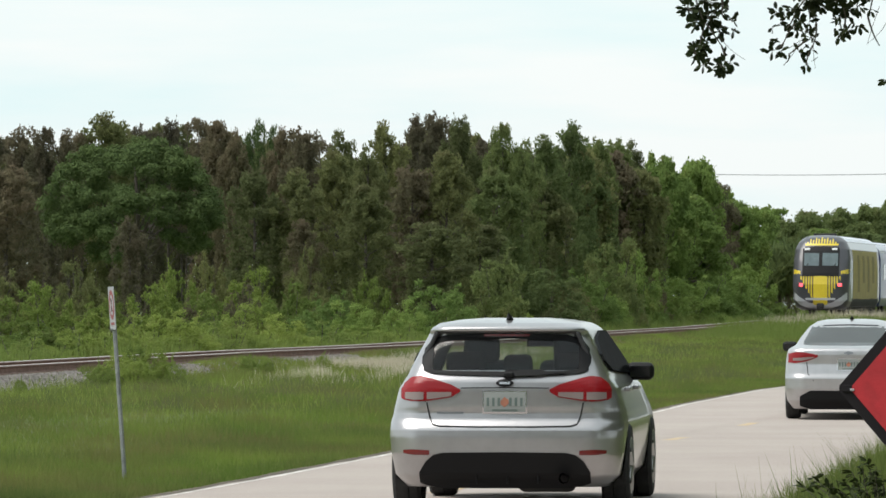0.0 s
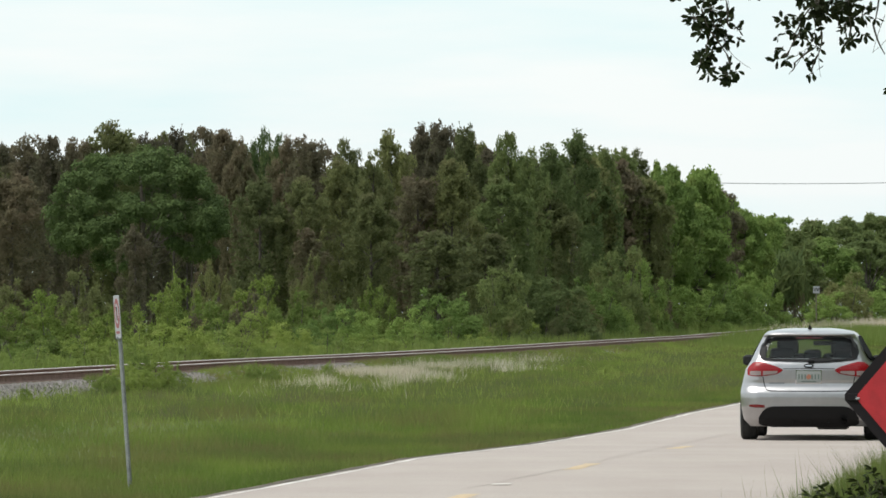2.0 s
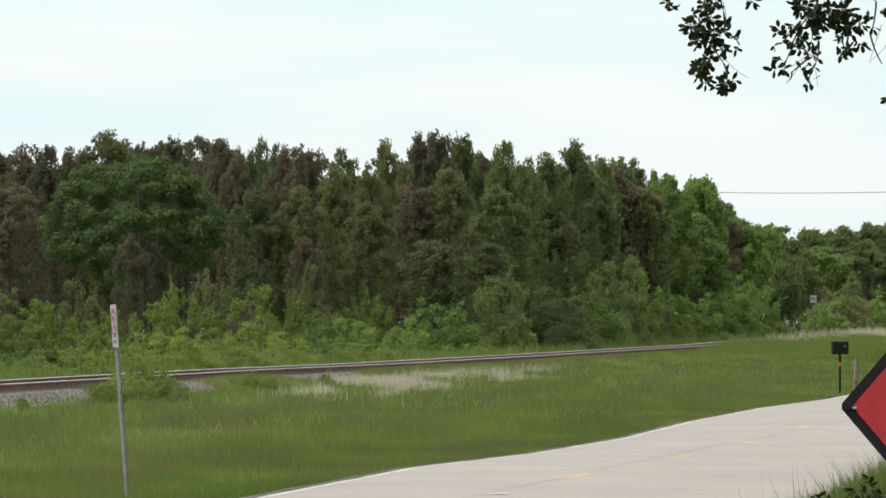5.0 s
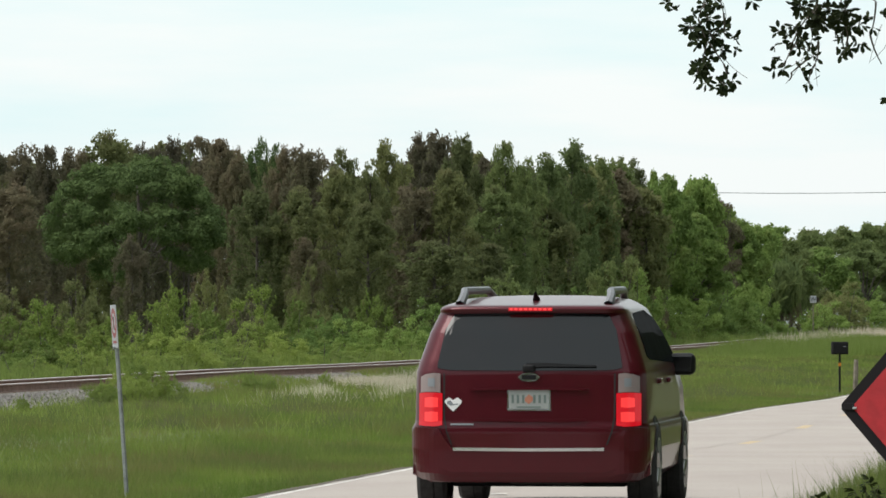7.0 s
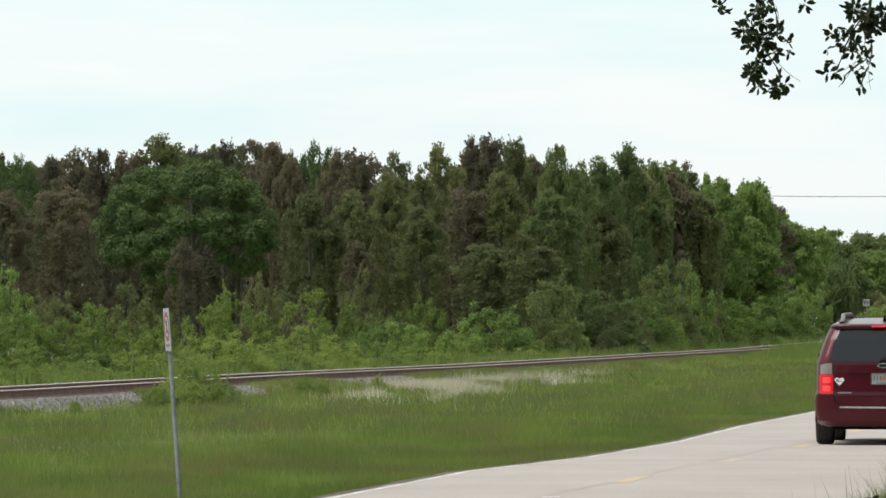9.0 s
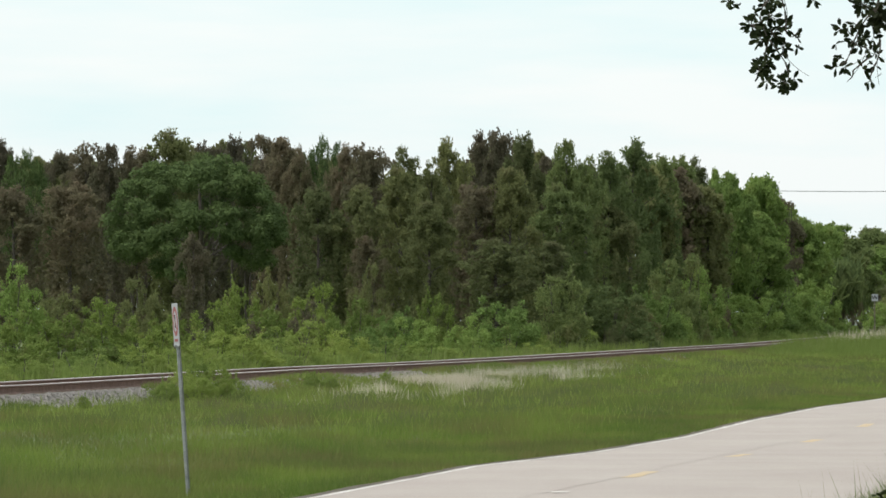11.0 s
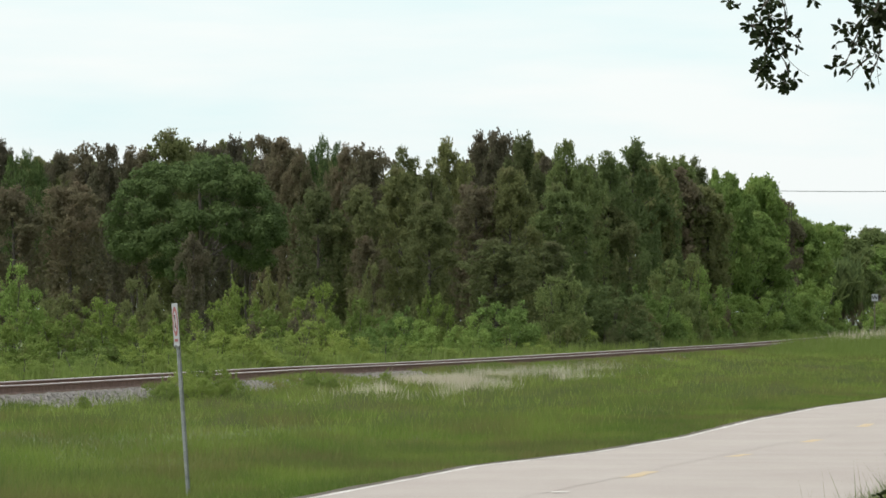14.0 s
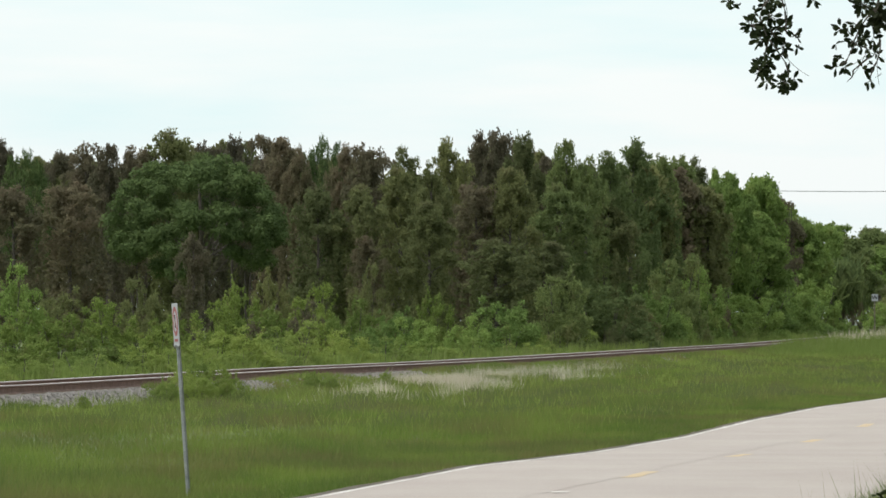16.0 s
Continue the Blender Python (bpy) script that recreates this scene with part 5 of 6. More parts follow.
    limb(bm, (-0.02, 0.95, 1.64), (-0.02, 0.82, 1.71), 0.035, 0.012, 8)
    part("aerial", bm, M["black_plastic"], car, "black roof aerial fin")
    return car


M["grey_trim"] = plain("grey_rail_paint", (0.2, 0.2, 0.21), 0.45, 0.4)
M["train_grey"] = plain("dark_grey_train_paint", (0.058, 0.058, 0.068), 0.35, 0.1, 0.4)
M["train_pale"] = plain("pale_grey_train_paint", (0.45, 0.46, 0.5), 0.35, 0.2, 0.4)
M["train_yellow"] = plain("yellow_train_paint", (0.72, 0.55, 0.03), 0.4, 0.0, 0.4)
M["train_ochre"] = surface("yellow_train_side", (0.24, 0.19, 0.04), (0.36, 0.28, 0.05), 1.2, 0.5, bump=0.05)
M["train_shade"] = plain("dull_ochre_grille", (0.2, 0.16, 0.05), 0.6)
M["train_blue"] = plain("dark_blue_train_paint", (0.03, 0.04, 0.16), 0.35, 0.1, 0.4)
M["roof_pale"] = plain("pale_train_roof", (0.62, 0.66, 0.72), 0.5)
M["pane"] = window_glass("cab_window", (0.1, 0.13, 0.14))


def bogie(parent, y):
    bg = tagged(new("bogie"), "dark wheel bogie")
    bg.parent = parent
    for s in (-1, 1):
        rounded_box("side_frame", (0.18, 3.4, 0.35), (s * 1.05, y, 0.62), M["under"], bg, 0.06)
        for dy in (-1.3, 1.3):
            lathe("wheel_disc", [(s * 0.7, 0.0), (s * 0.7, 0.5), (s * 0.8, 0.5), (s * 0.8, 0.46), (s * 0.84, 0.46), (s * 0.84, 0.0)], M["under"], bg, (0, y + dy, 0.46), 20)


def passenger_train():
    tr = tagged(new("passenger_train"), "dark grey and yellow passenger train leaving along the railway", "train")
    H = Hull([(0.32, 1.1, 0.5, 21.4, 0.5, 0.3), (0.5, 1.35, 0.15, 21.6, 0.6, 0.3), (0.8, 1.5, 0.0, 21.7, 0.6, 0.3), (1.7, 1.525, 0.0, 21.7, 0.6, 0.3), (2.2, 1.525, 0.1, 21.7, 0.6, 0.3), (3.0, 1.52, 0.45, 21.7, 0.6, 0.3), (3.6, 1.46, 0.75, 21.7, 0.6, 0.3), (4.0, 1.28, 1.05, 21.7, 0.6, 0.3), (4.2, 1.05, 1.35, 21.6, 0.5, 0.3), (4.33, 0.75, 1.8, 21.5, 0.4, 0.3), (4.37, 0.45, 2.4, 21.3, 0.3, 0.2)], 0.12)
    loco = tagged(new("locomotive"), "dark grey locomotive with a yellow nose panel")
    loco.parent = tr
    H.mesh("shell", M["train_grey"], loco)
    H.patch("windscreen", [(-0.99, 3.6, 2.16), (-0.9, 3.72, 2.1), (0, 3.76, 2.08), (0.9, 3.72, 2.1), (0.99, 3.6, 2.16)], M["black_plastic"], loco, 0.02, "black windscreen surround")
    for a, b in ((-0.9, -0.1), (0.08, 0.92)):
        H.patch("window_pane", [(a, 3.4, 2.72), (b, 3.38, 2.7)], M["pane"], loco, 0.035, "grey cab window pane")
    for a in (-0.76, 0.72):
        H.patch("marker_bar", [(a - 0.14, 3.66, 3.56), (a + 0.14, 3.66, 3.56)], M["sticker"], loco, 0.03, "small white bars")
        H.patch("wiper", [(a - 0.02, 2.72, 2.6), (a + 0.1, 2.86, 2.8)], M["black_plastic"], loco, 0.05)
    H.patch("nose_panel", [(-0.38, 2.14, 0.62), (0, 2.16, 0.56), (0.38, 2.14, 0.62)], M["train_yellow"], loco, 0.02, "yellow nose panel")
    for k in range(5):
        x = 0.48 + k * 0.14
        z = 0.95 + k * 0.24
        for s in (-1, 1):
            H.patch("yellow_stripe", [(s * x - 0.04, 2.14, z + 0.1), (s * x + 0.04, 2.14, z)], M["train_yellow"], loco, 0.018, nu=1)
    for k in range(6):
        for s in (-1, 1):
            x = s * (1.12 + k * 0.075)
            H.patch("yellow_fleck", [(x - 0.03, 2.42 + 0.02 * k, 2.24 + 0.04 * (k % 2)), (x + 0.035, 2.44 + 0.02 * k, 2.28 + 0.04 * (k % 2))], M["train_yellow"], loco, 0.018, nu=1)
    for k in range(11):
        x = -0.75 + k * 0.15
        t = 4.16 - 0.3 * abs(x) ** 2 + 0.09 * (k % 2)
        H.patch("brow_stripe", [(x - 0.035, min(t, 4.28), 3.86), (x + 0.035, min(t, 4.28), 3.86)], M["train_yellow"], loco, 0.018, nu=1)
    H.patch("brow_band", [(-0.88, 3.9, 3.8), (0.9, 3.9, 3.8)], M["train_yellow"], loco, 0.02)
    H.patch("chin", [(-1.42, 1.28, 0.92), (-1.1, 1.02, 0.6), (-0.6, 0.72, 0.42), (0, 0.62, 0.38), (0.6, 0.72, 0.42), (1.1, 1.02, 0.6), (1.42, 1.28, 0.92)], M["train_pale"], loco, 0.015, "pale grey chin below the nose")
    H.patch("lettering_bar", [(-0.8, 0.98, 0.86), (0.8, 0.98, 0.86)], M["train_pale"], loco, 0.03, "pale bar of lettering")
    for x in (-1.04, 1.04):
        H.patch("tail_lamp", [(x - 0.1, 1.75, 1.61), (x, 1.78, 1.58), (x + 0.1, 1.75, 1.61)], M["tail_red"], loco, 0.03, "lit red tail lamp")
    for s in (-1, 1):
        sd = "right" if s > 0 else "left"
        H.patch("shoulder", [(1.8, 3.98, 3.6), (21.4, 3.98, 3.6)], M["train_pale"], loco, 0.01, where=sd)
        H.patch("roof_edge", [(1.9, 4.3, 4.02), (21.3, 4.3, 4.02)], M["roof_pale"], loco, 0.01, where=sd)
        H.patch("side_panel", [(3.0, 3.56, 0.9), (20.0, 3.56, 0.9)], M["train_ochre"], loco, 0.012, "yellow side panel", where=sd)
        for k in range(4):
            H.patch("grille", [(6 + k * 3.4, 3.3, 1.3 + 0.5 * (k % 2)), (7.3 + k * 3.4, 3.3, 1.3 + 0.5 * (k % 2))], M["train_shade"], loco, 0.02, where=sd)
        H.patch("underframe", [(2.6, 0.94, 0.36), (20.6, 0.94, 0.36)], M["under"], loco, 0.012, where=sd)
        H.patch("cab_door", [(1.7, 3.0, 0.95), (2.5, 3.0, 0.95)], M["train_pale"], loco, 0.012, where=sd)
    rounded_box("roof_pod", (1.2, 0.8, 0.14), (0, 3.2, 4.4), M["under"], loco, 0.05)
    rounded_box("coupler", (0.4, 0.5, 0.3), (0, 0.2, 0.55), M["under"], loco, 0.08)
    bogie(loco, 4.0)
    bogie(loco, 17.5)
    rounded_box("fuel_tank", (2.6, 6.0, 0.6), (0, 10.8, 0.65), M["under"], loco, 0.15)
    C = Hull([(0.5, 1.4, 0.1, 25.6, 0.1, 0.1), (0.9, 1.52, 0.0, 25.7, 0.1, 0.1), (3.2, 1.52, 0.0, 25.7, 0.1, 0.1), (3.7, 1.42, 0.0, 25.7, 0.1, 0.1), (4.05, 1.1, 0.0, 25.7, 0.1, 0.1), (4.2, 0.7, 0.0, 25.7, 0.1, 0.1), (4.25, 0.3, 0.05, 25.6, 0.1, 0.1)], 0.0)
    for i in range(3):
        co = tagged(new("coach"), "dark blue coach with a pale roof")
        co.parent = tr
        co.matrix_basis = pose(0, 22.4 + i * 26.4, 0)
        C.mesh("shell", M["train_blue"], co)
        for s in (-1, 1):
            sd = "right" if s > 0 else "left"
            C.patch("roof_edge", [(0.05, 4.18, 3.6), (25.6, 4.18, 3.6)], M["roof_pale"], co, 0.012, where=sd)
            for k in range(10):
                C.patch("window_pane", [(2.2 + k * 2.2, 2.9, 2.0), (3.8 + k * 2.2, 2.9, 2.0)], M["glass_dark"], co, 0.014, where=sd, nu=1, nv=2)
        bogie(co, 3.2)
        bogie(co, 22.4)
    return tr


# ---- roadside things ----
M["galv"] = surface("galvanised_steel", (0.2, 0.21, 0.22), (0.38, 0.39, 0.4), 8, 0.5, 0.5, bump=0.1)
M["sign_white"] = plain("sign_white", (0.36, 0.37, 0.4), 0.5)
M["sign_red"] = plain("sign_red_ring", (0.26, 0.03, 0.035), 0.5)
M["sign_ink"] = plain("sign_black", (0.014, 0.012, 0.014), 0.8, spec=0.15)
M["vinyl_red"] = surface("red_sign_vinyl", (0.33, 0.009, 0.016), (0.39, 0.013, 0.02), 2.5, 0.7, bump=0.15, dist=0.02)
M["orange_band"] = plain("orange_band", (0.6, 0.22, 0.02), 0.6)
M["wood_post"] = surface("weathered_post", (0.12, 0.1, 0.08), (0.26, 0.22, 0.18), 6, 0.9)


def turned_sheet(name, outline, thick, mat, parent):
    """A flat plate from an outline in x, z, of real thickness, facing the viewer's side."""
    bm = bmesh.new()
    a = [bm.verts.new((x, 0, z)) for x, z in outline]
    b = [bm.verts.new((x, thick, z)) for x, z in outline]
    bm.faces.new(a)
    bm.faces.new(b[::-1])
    for i in range(len(a)):
        j = (i + 1) % len(a)
        bm.faces.new((a[j], a[i], b[i], b[j]))
    bmesh.ops.recalc_face_normals(bm, faces=bm.faces[:])
    return part(name, bm, mat, parent)


def ring_outline(r, n=24, sx=1.0, c=(0, 0)):
    return [(c[0] + r * sx * math.cos(2 * math.pi * k / n), c[1] + r * math.sin(2 * math.pi * k / n)) for k in range(n)]


def rounded_rect(w, h, r, c=(0, 0)):
    out = []
    for cx, cz, a0 in ((w - r, h - r, 0), (-w + r, h - r, 90), (-w + r, -h + r, 180), (w - r, -h + r, 270)):
        out += [(c[0] + cx + r * math.cos(radians(a0 + k * 30)), c[1] + cz + r * math.sin(radians(a0 + k * 30))) for k in range(4)]
    return out


def parking_sign():
    y = 53.0
    sg = tagged(new("parking_sign"), "narrow white sign with a red ring on a leaning steel post", "road sign")
    x0 = across(334, y)
    sg.matrix_basis = pose(x0, y, float(ground_z(x0, y)), 0, -3.9, 0)
    top = rise(541, y) - float(ground_z(x0, y))
    bm = bmesh.new()
    limb(bm, (0, 0, -0.3), (0, 0, top - 0.32), 0.021, 0.02, 6)
    part("post", bm, M["galv"], sg)
    plate = turned_sheet("plate", rounded_rect(0.15, 0.195, 0.02), 0.006, M["sign_white"], sg)
    plate.matrix_basis = pose(-0.012, -0.024, top - 0.17, 0, 0, -78)
    plate.data.transform(Matrix.Identity(4))
    for r, mt, d in ((0.135, "sign_red", -0.001), (0.092, "sign_white", -0.0016)):
        ob = turned_sheet("ring", ring_outline(r, c=(0, 0.03)), 0.004, M[mt], plate)
        ob.matrix_basis = pose(0, d, 0)
    sl = turned_sheet("slash", [(-0.075, 0.09), (-0.06, 0.105), (0.075, -0.03), (0.06, -0.045)], 0.004, M["sign_red"], plate)
    sl.matrix_basis = pose(0, -0.0026, 0)
    a = turned_sheet("arrow_bar", rounded_rect(0.09, 0.012, 0.004, (0, -0.14)), 0.004, M["sign_red"], plate)
    a.matrix_basis = pose(0, -0.001, 0)
    b = turned_sheet("letter_bar", rounded_rect(0.022, 0.06, 0.01, (0, 0.03)), 0.003, M["sign_ink"], plate)
    b.matrix_basis = pose(0, -0.0021, 0)
    rounded_box("plate_clip", (0.05, 0.05, 0.03), (-0.008, -0.01, top - 0.36), M["galv"], sg, 0.01)


def work_sign():
    """A red roll-up diamond on a folding stand; only its corner reaches into view."""
    y = 18.0
    sg = tagged(new("diamond_sign"), "red diamond sign with a black border on a folding stand", "road sign")
    xc, zc = across(1594, y), rise(717, y)
    half, turn = 0.8, 36.0
    cx = xc + half * math.cos(radians(turn))
    sg.matrix_basis = pose(cx, y - half * math.sin(radians(turn)), 0, 0, 0, -turn)
    gz = float(ground_z(cx, y))

    def diamond(r, c=0.012):
        pts = [(-r, zc), (0, zc - r), (r, zc), (0, zc + r)]
        out = []
        for i, p in enumerate(pts):
            a, b = pts[i - 1], pts[(i + 1) % 4]
            for q in (a, b):
                d = Vector((q[0] - p[0], q[1] - p[1])).normalized()
                out.append((p[0] + d.x * c, p[1] + d.y * c))
        return out
    turned_sheet("border", diamond(half), 0.006, M["sign_ink"], sg)
    f = turned_sheet("face", diamond(half - 0.05), 0.006, M["vinyl_red"], sg)
    f.matrix_basis = pose(0, -0.006, 0)
    bm = bmesh.new()
    limb(bm, (-half + 0.02, 0.02, zc), (half - 0.02, 0.02, zc), 0.012, 0.012, 6)
    limb(bm, (0, 0.02, gz + 0.1), (0, 0.02, zc + half - 0.02), 0.016, 0.012, 6)
    part("spreader", bm, M["sign_ink"], sg)
    rounded_box("corner_pocket", (0.035, 0.006, 0.022), (-half + 0.04, -0.003, zc), M["sign_ink"], sg, 0.002)
    rounded_box("rivet", (0.014, 0.006, 0.007), (-half + 0.06, -0.008, zc - 0.004), M["sign_white"], sg, 0.002)
    for a in (40, 140, 220, 320):
        bm = bmesh.new()
        limb(bm, (0, 0.02, gz + 0.25), (0.7 * math.cos(radians(a)), 0.02 + 0.7 * math.sin(radians(a)), gz), 0.014, 0.014, 6)
        part("leg", bm, M["galv"], sg)


def mailbox():
    y = 143.0
    x = across(1595, y)
    g = float(ground_z(x, y))
    mb = tagged(new("mailbox"), "black mailbox on a slim post with an orange band", "mailbox")
    mb.matrix_basis = pose(x, y, g, 0, 0, 4)
    bm = bmesh.new()
    limb(bm, (0, 0, -0.2), (0, 0, 1.0), 0.026, 0.026, 6)
    part("post", bm, M["sign_ink"], mb)
    rounded_box("box", (0.4, 0.24, 0.31), (0, 0, 1.12), M["sign_ink"], mb, 0.03)
    rounded_box("lid", (0.36, 0.02, 0.26), (0, -0.122, 1.12), M["black_plastic"], mb, 0.008)
    rounded_box("orange_band", (0.07, 0.07, 0.08), (0, 0, 0.72), M["orange_band"], mb, 0.01)
    rounded_box("flag", (0.07, 0.012, 0.02), (0.1, -0.136, 1.16), M["grey_ink"], mb, 0.004)


def whistle_board():
    y = 345.0
    x = across(1548, y)
    g = float(ground_z(x, y))
    wb = tagged(new("whistle_post"), "small white square board lettered W on a slim post", "railway sign")
    wb.matrix_basis = pose(x, y, g)
    bm = bmesh.new()
    zt = rise(527, y) - g
    limb(bm, (0, 0, -0.2), (0, 0, zt + 0.1), 0.03, 0.03, 6)
    part("post", bm, M["wood_post"], wb)
    p = turned_sheet("board", rounded_rect(0.19, 0.21, 0.02, (0, zt)), 0.02, M["sign_white"], wb)
    p.matrix_basis = pose(0, -0.06, 0)
    cu = bpy.data.curves.new("letter", "FONT")
    cu.body, cu.size, cu.align_x, cu.align_y, cu.extrude = "W", 0.34, "CENTER", "CENTER", 0.004
    t = new("letter", cu)
    t.data.materials.append(M["sign_ink"])
    t.parent = wb
    t.matrix_basis = pose(0, -0.07, zt, 90)


def utility_line():
    zt = rise(338, 330)
    poles = []
    for px in (1120, 1900):
        x = across(px, 330)
        up = tagged(new("utility_pole"), "weathered wooden utility pole beyond the trees", "utility pole", "utility poles")
        g = float(ground_z(x, 330))
        up.matrix_basis = pose(x, 330, g)
        bm = bmesh.new()
        limb(bm, (0, 0, -0.3), (0, 0, zt - g + 0.15), 0.14, 0.1, 8)
        part("pole", bm, M["wood_post"], up)
        rounded_box("insulator", (0.08, 0.08, 0.14), (0, 0, zt - g + 0.2), M["galv"], up, 0.02)
        poles.append(Vector((x, 330, zt + 0.26)))
    a, b = poles
    verts = []
    for k in range(25):
        t = k / 24
        q = a.lerp(b, t) - Vector((0, 0, 0.3 * 4 * t * (1 - t)))
        verts += [(q.x, q.y + 0.022 * math.sin(h), q.z + 0.022 * math.cos(h)) for h in np.linspace(0, 2 * math.pi, 6)]
    wire = mesh_object("overhead_wire", verts, grid_faces(25, 6), M["galv"])
    tagged(wire, "thin grey overhead wire crossing the sky", "cable")


def fence_stub():
    for px, y, h in ((1622, 150, 0.8),):
        x = across(px, y)
        g = float(ground_z(x, y))
        bm = bmesh.new()
        limb(bm, (0, 0, -0.2), (0.03, 0, h), 0.07, 0.06, 7)
        ob = part("wooden_stake", bm, M["wood_post"], None)
        ob.matrix_basis = pose(x, y, g)
        tagged(ob, "short weathered wooden stake in the grass", "stake")


# ---- the overhanging tree, the roadside shrub and the palm ----
def leaf_blade(verts, faces, at, way, face, long, wide):
    """One leaf: six-sided, folded along its midrib."""
    t = way.normalized()
    b = t.cross(face).normalized()
    n = b.cross(t)
    k = len(verts)
    for s, w, up in ((0, 0, 0), (0.3, 0.42, 0.06), (0.68, 0.5, 0.06), (1, 0, 0), (0.68, -0.5, 0.06), (0.3, -0.42, 0.06)):
        verts.append(at + t * long * s + b * wide * w + n * wide * up * 2)
    faces += [(k, k + 1, k + 2, k + 3), (k, k + 3, k + 4, k + 5)]


def spray(R, verts, faces, bm, at, size, count, long, wide):
    """A rosette of blunt leaves that radiate from a twig's end."""
    for i in range(count):
        o = Vector((R.gauss(0, 1), R.gauss(0, 1), R.gauss(0, 1)))
        p = at + o * size * 0.27
        d = (o + Vector((R.gauss(0, 0.7), R.gauss(0, 0.7), R.gauss(-0.3, 0.7)))).normalized()
        leaf_blade(verts, faces, p, d, Vector((R.gauss(0, 1), -1.2, R.gauss(0, 1))), long * R.uniform(0.65, 1.15), wide * R.uniform(0.75, 1.15))
        if i % 2 == 0:
            limb(bm, at, p, 0.002, 0.0012, 3)


def overhanging_tree():
    R = random.Random(21)
    y = 25.0
    at = lambda px, py, dy=0.0: Vector((across(px, y + dy), y + dy, rise(py, y + dy)))
    tree = tagged(new("oak_tree"), "dark-leaved tree with a drooping bough over the road's edge", "tree")
    g = float(ground_z(5.2, y))
    bm = bmesh.new()
    limb(bm, (5.2, y, g - 0.3), (5.0, y + 0.2, g + 2.6), 0.24, 0.17, 10, 0.1)
    limb(bm, (5.0, y + 0.2, g + 2.6), (4.3, y + 0.3, g + 5.6), 0.16, 0.06, 8, 0.15)
    limb(bm, (5.0, y + 0.2, g + 2.5), (6.4, y - 0.4, g + 5.2), 0.14, 0.05, 8, 0.15)
    limb(bm, (4.95, y + 0.2, g + 2.4), (3.2, y + 0.1, 3.5), 0.11, 0.05, 8, 0.12)
    limb(bm, (3.2, y + 0.1, 3.5), at(1420, -150), 0.05, 0.012, 6, 0.06)
    limb(bm, (3.0, y + 0.1, 3.48), at(1600, -60), 0.03, 0.008, 6, 0.04)
    for tip in ((1.0, 27, 6.8), (-1.5, 30, 7.2), (2.5, 33, 7.5), (4.0, 22, 7.0)):
        limb(bm, (4.5, y + 0.3, g + 4.9), tip, 0.09, 0.03, 6, 0.25)
    part("trunk", bm, M["bark"], tree)
    verts, faces, tw = [], [], bmesh.new()
    paths = [[(1420, -150), (1370, -40), (1345, 30), (1360, 70), (1352, 105), (1362, 125)], [(1420, -150), (1380, -30), (1390, 20), (1392, 60)], [(1362, 70), (1390, 110), (1396, 140)], [(1360, -60), (1300, -10), (1290, 0)],
             [(1600, -60), (1560, -20), (1545, 20), (1520, 55), (1505, 80)], [(1545, 30), (1558, 70), (1552, 110), (1540, 145)], [(1520, 70), (1500, 105), (1485, 115)], [(1420, -150), (1436, -40), (1440, -8)], [(1530, 80), (1540, 100), (1510, 125), (1505, 140)], [(1600, -60), (1600, 20), (1610, 60), (1600, 100)], [(1600, -60), (1660, 0), (1650, 60), (1670, 110)]]
    for pa in paths:
        for p, q in zip(pa, pa[1:]):
            limb(tw, at(*p), at(*q), 0.006, 0.003, 4, R.uniform(-0.01, 0.01))
    tufts = [(1332, 45, 20), (1345, 65, 15), (1362, 28, 18), (1368, 60, 22), (1390, 47, 14), (1386, 85, 13), (1408, 65, 11), (1411, 82, 8), (1358, 3, 18), (1376, 0, 14), (1338, 18, 9), (1350, 115, 19), (1363, 106, 16),
             (1344, 126, 14), (1357, 144, 10), (1389, 146, 17), (1394, 156, 10), (1406, 140, 9), (1396, 130, 8), (1290, 2, 12), (1303, 12, 6), (1440, 0, 10),
             (1487, 50, 10), (1502, 56, 10), (1516, 45, 14), (1526, 65, 11), (1508, 72, 10), (1482, 77, 7), (1520, 81, 13), (1539, 85, 9), (1546, 45, 12), (1546, 66, 8), (1549, 95, 10), (1490, 100, 6), (1480, 118, 11), (1496, 118, 7), (1528, 122, 8), (1541, 142, 9), (1549, 116, 5),
             (1530, 10, 20), (1550, 20, 22), (1561, 36, 20), (1577, 15, 22), (1592, 30, 18), (1606, 14, 20), (1611, 45, 18), (1601, 60, 15), (1614, 84, 13), (1598, 93, 9), (1630, 40, 14), (1632, 75, 10), (1647, 30, 8), (1655, 46, 7), (1670, 15, 7), (1683, 170, 8)]
    for px, py, r in tufts:
        spray(R, verts, faces, tw, at(px, py, R.uniform(-0.15, 0.15)), r * 0.0024, max(4, int(r * r / 11)), 0.041, 0.02)
    for p, q in (((1385, 92), (1432, 135)), ((1558, 60), (1556, 150)), ((1500, 145), (1533, 95)), ((1488, 122), (1530, 100)), ((1670, 40), (1648, 108)), ((1690, 50), (1650, 105)), ((1388, 0), (1392, 45))):
        limb(tw, at(*p), at(*q), 0.0016, 0.001, 3, R.uniform(-0.02, 0.02))
    tagged(part("twig_growth", tw, M["bark"], tree), kind="stuff")
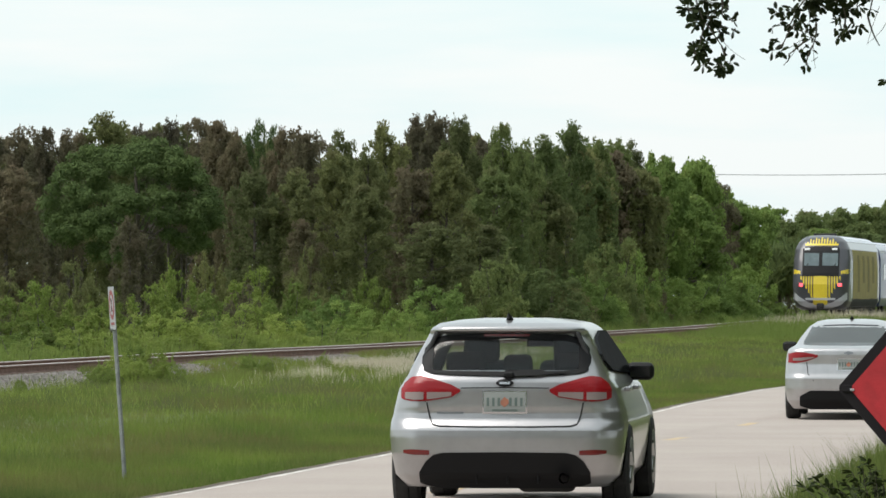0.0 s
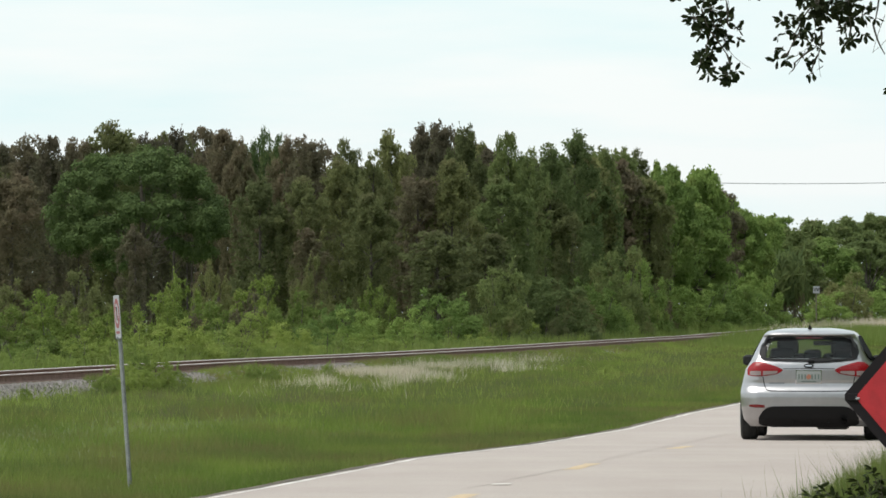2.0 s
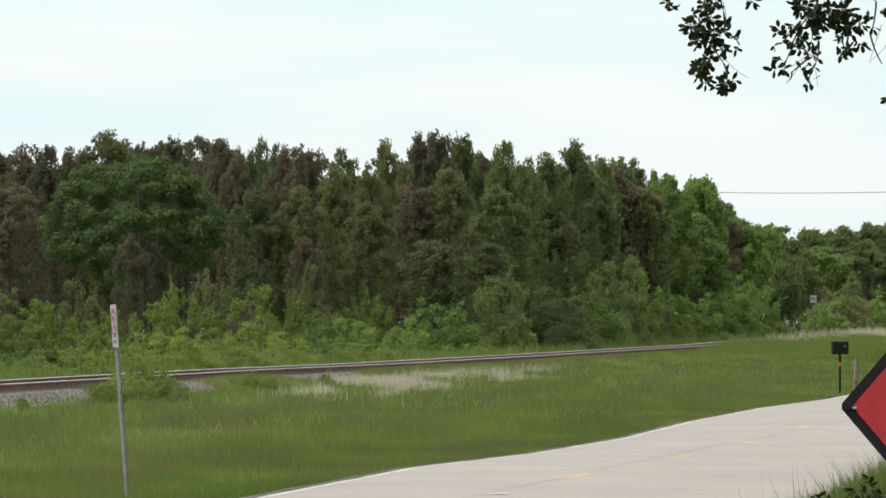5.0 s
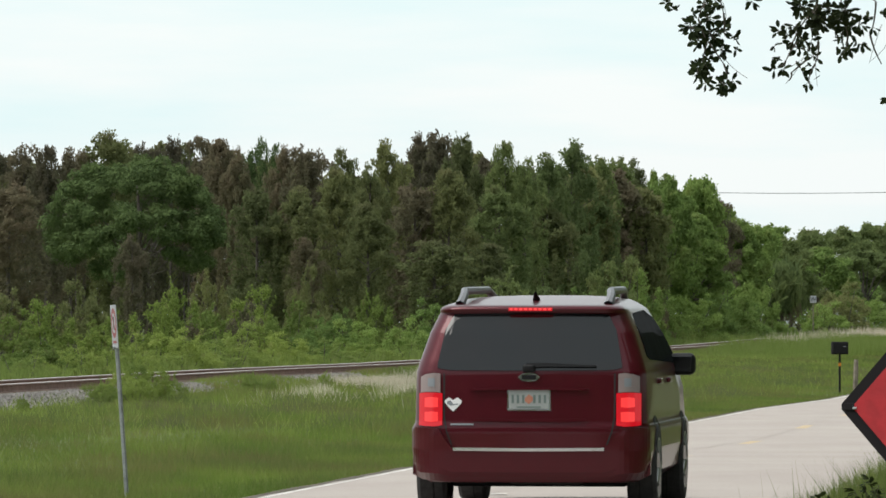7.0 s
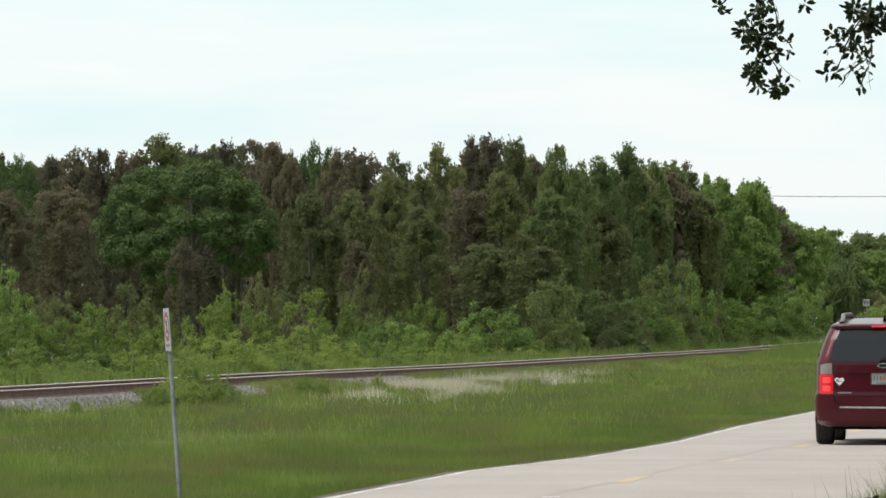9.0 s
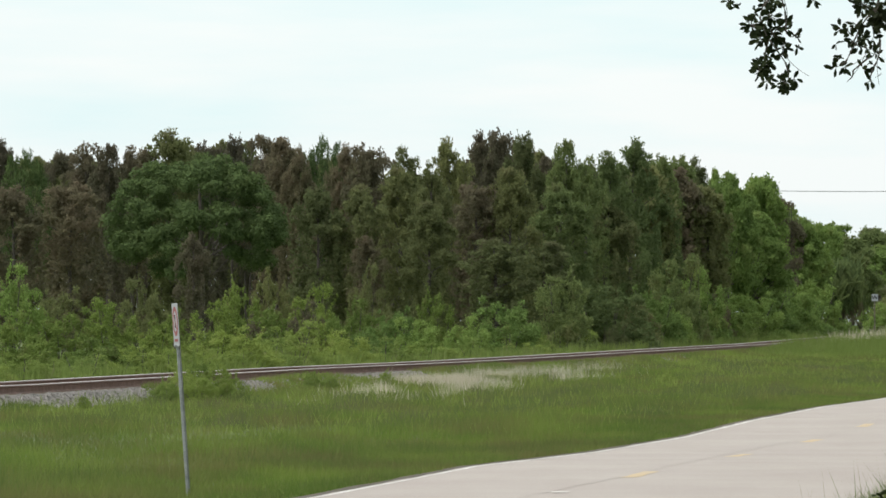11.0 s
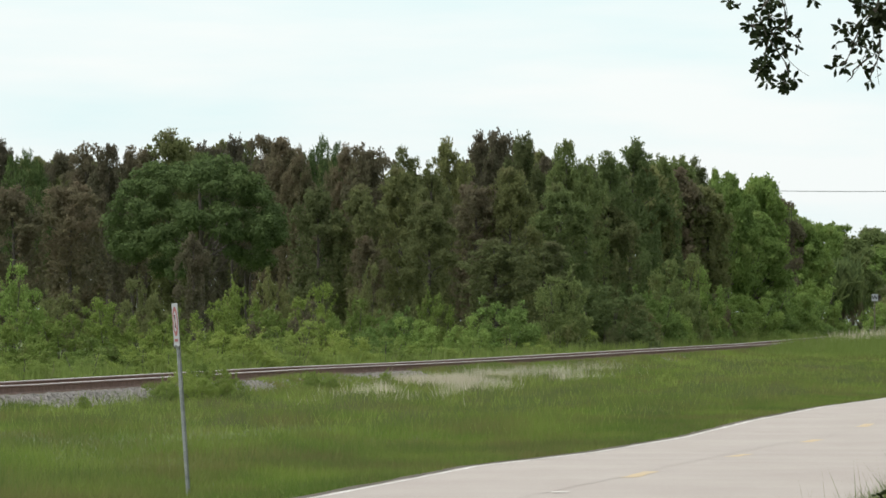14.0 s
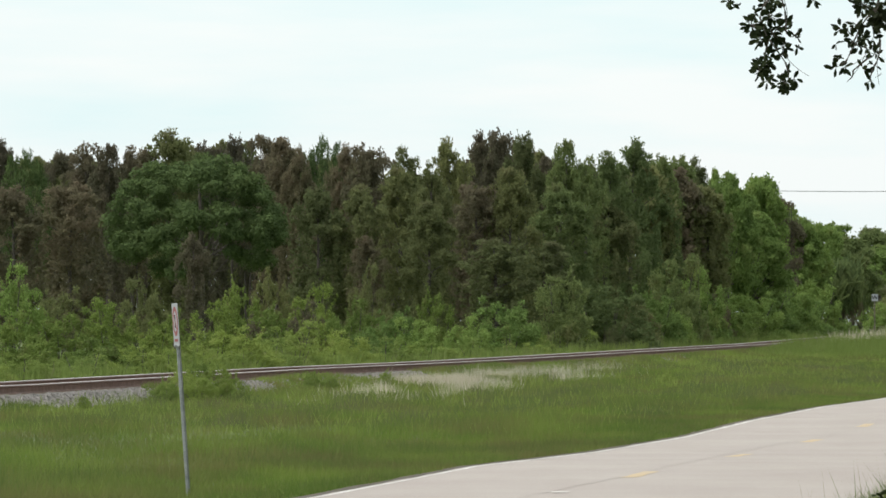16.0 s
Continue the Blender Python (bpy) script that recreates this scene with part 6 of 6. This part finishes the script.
    # rest of its crown above the bough, unseen, added for shade and dark reflections
    for i in range(700):
        c = Vector((R.gauss(2.2, 2.4), R.gauss(28, 4.0), R.gauss(7.0, 1.0)))
        if c.z > 5.0 and 20 < c.y < 34 and c.x > -4:
            for k in range(14):
                leaf_blade(verts, faces, c + Vector((R.gauss(0, .3), R.gauss(0, .3), R.gauss(0, .22))), Vector((R.gauss(0, 1), R.gauss(0, 1), R.gauss(-.3, 1))), Vector((R.gauss(0, 1), R.gauss(0, 1), 1)), 0.2, 0.09)
    ob = mesh_object("leaves", verts, faces, M["leaf_oak"], tree)


def roadside_shrub():
    R = random.Random(8)
    y = 39.0
    x = across(1695, y)
    g = float(ground_z(x, y))
    sh = tagged(new("low_shrub"), "low dark-leaved shrub in the grass at the road's edge", "shrub")
    sh.matrix_basis = pose(x, y, g) @ Matrix.Scale(1.1, 4)
    verts, faces, tw = [], [], bmesh.new()
    for i in range(80):
        a, q = R.uniform(0, 6.28), R.uniform(0.1, 0.62)
        tip = Vector((q * math.cos(a), q * math.sin(a), R.uniform(0.12, 0.46) * (1.15 - q)))
        limb(tw, (0.1 * math.cos(a), 0.1 * math.sin(a), -0.05), tip, 0.006, 0.003, 4, R.uniform(-0.03, 0.03))
        for k in range(13):
            p = tip * R.uniform(0.6, 1.05)
            leaf_blade(verts, faces, p, Vector((math.cos(a) + R.gauss(0, .8), math.sin(a) + R.gauss(0, .8), R.gauss(0, .5))), Vector((R.gauss(0, .5), R.gauss(0, .5), 1)), 0.065 * R.uniform(0.7, 1.2), 0.027)
    tagged(part("twig_growth", tw, M["bark"], sh), kind="stuff")
    mesh_object("leaves", verts, faces, M["leaf_oak"], sh)


def cabbage_palm():
    R = random.Random(31)
    y = 334.0
    x = across(1490, y)
    g = float(ground_z(x, y))
    zt = rise(500, y) - g
    pm = tagged(new("cabbage_palm"), "short palm with drooping fan fronds beside the railway", "palm tree")
    pm.matrix_basis = pose(x, y, g)
    bm = bmesh.new()
    limb(bm, (0, 0, -0.2), (0, 0, zt), 0.2, 0.17, 8)
    part("trunk", bm, M["bark"], pm)
    rnd = np.random.RandomState(31)
    for i in range(30):                          # drooping fans of narrow leaflets, the lowest dry
        a, el = i * 2.4, 1.3 - 2.5 * i / 30
        tip = np.array([math.cos(a) * math.cos(el) * 1.25, math.sin(a) * math.cos(el) * 1.25, math.sin(el) * 1.1])
        n = 130
        p = tip * rnd.uniform(0.5, 1.15, n)[:, None] + rnd.normal(0, 0.16, (n, 3)) + np.array([0, 0, zt])
        p[:, 2] -= 0.9 * rnd.rand(n)
        me = leaf_mesh("frond", p, np.tile(tip, (n, 1)), 0.14, M["leaf_olive"] if i < 24 else M["leaf_brown"], rnd, 6.0, 1.8, 0.5)
        new("frond", me).parent = pm


parking_sign()
work_sign()
mailbox()
whistle_board()
utility_line()
fence_stub()
overhanging_tree()
roadside_shrub()
cabbage_palm()
SILVER, PALE, VAN, TRAIN = hatchback(), sedan(), minivan(), passenger_train()
VAN.scale = (1.035, 1.0, 1.042)


def on_road(y, x=None, turn=6.2):
    x = -5.345 + 0.1435 * y if x is None else x
    a = (float(road_z(y + 3.6)) - float(road_z(y + 0.9))) / 2.7
    return pose(x, y, float(road_z(y + 0.9)) + 0.018 - a * 0.9, math.degrees(math.atan(a)), 0, -turn)


def motions():
    walk(SILVER, [(t, on_road(43.7 + 15.6 * t)) for t in np.arange(0, 16.01, 0.5)])
    walk(PALE, [(t, on_road(84.0 + 14.6 * t)) for t in np.arange(0, 16.01, 0.5)])
    van = [(t, 38.2 - 17.6 * (6.5 - t)) for t in np.arange(0, 6.01, 0.5)] + [(6.5, 38.2), (7.0, 46.85), (7.5, 55.4), (8.0, 63.9), (8.5, 72.4), (9.0, 81.0)] + [(t, 81.0 + 16.5 * (t - 9)) for t in np.arange(9.5, 16.01, 0.5)]
    walk(VAN, [(t, on_road(d, -5.72 + 0.147 * d, 7.0)) for t, d in van])
    rail = []
    for t in np.arange(0, 16.01, 0.5):
        d = 315 + 48 * t
        p = (float(rail_z(d + 60)) - float(rail_z(d))) / 60
        rail.append((t, pose(RAIL_AT + RAIL_SLOPE * d, d, float(rail_z(d)) + 0.004, math.degrees(math.atan(p)), 0, -math.degrees(math.atan(RAIL_SLOPE)))))
    walk(TRAIN, rail)


motions()
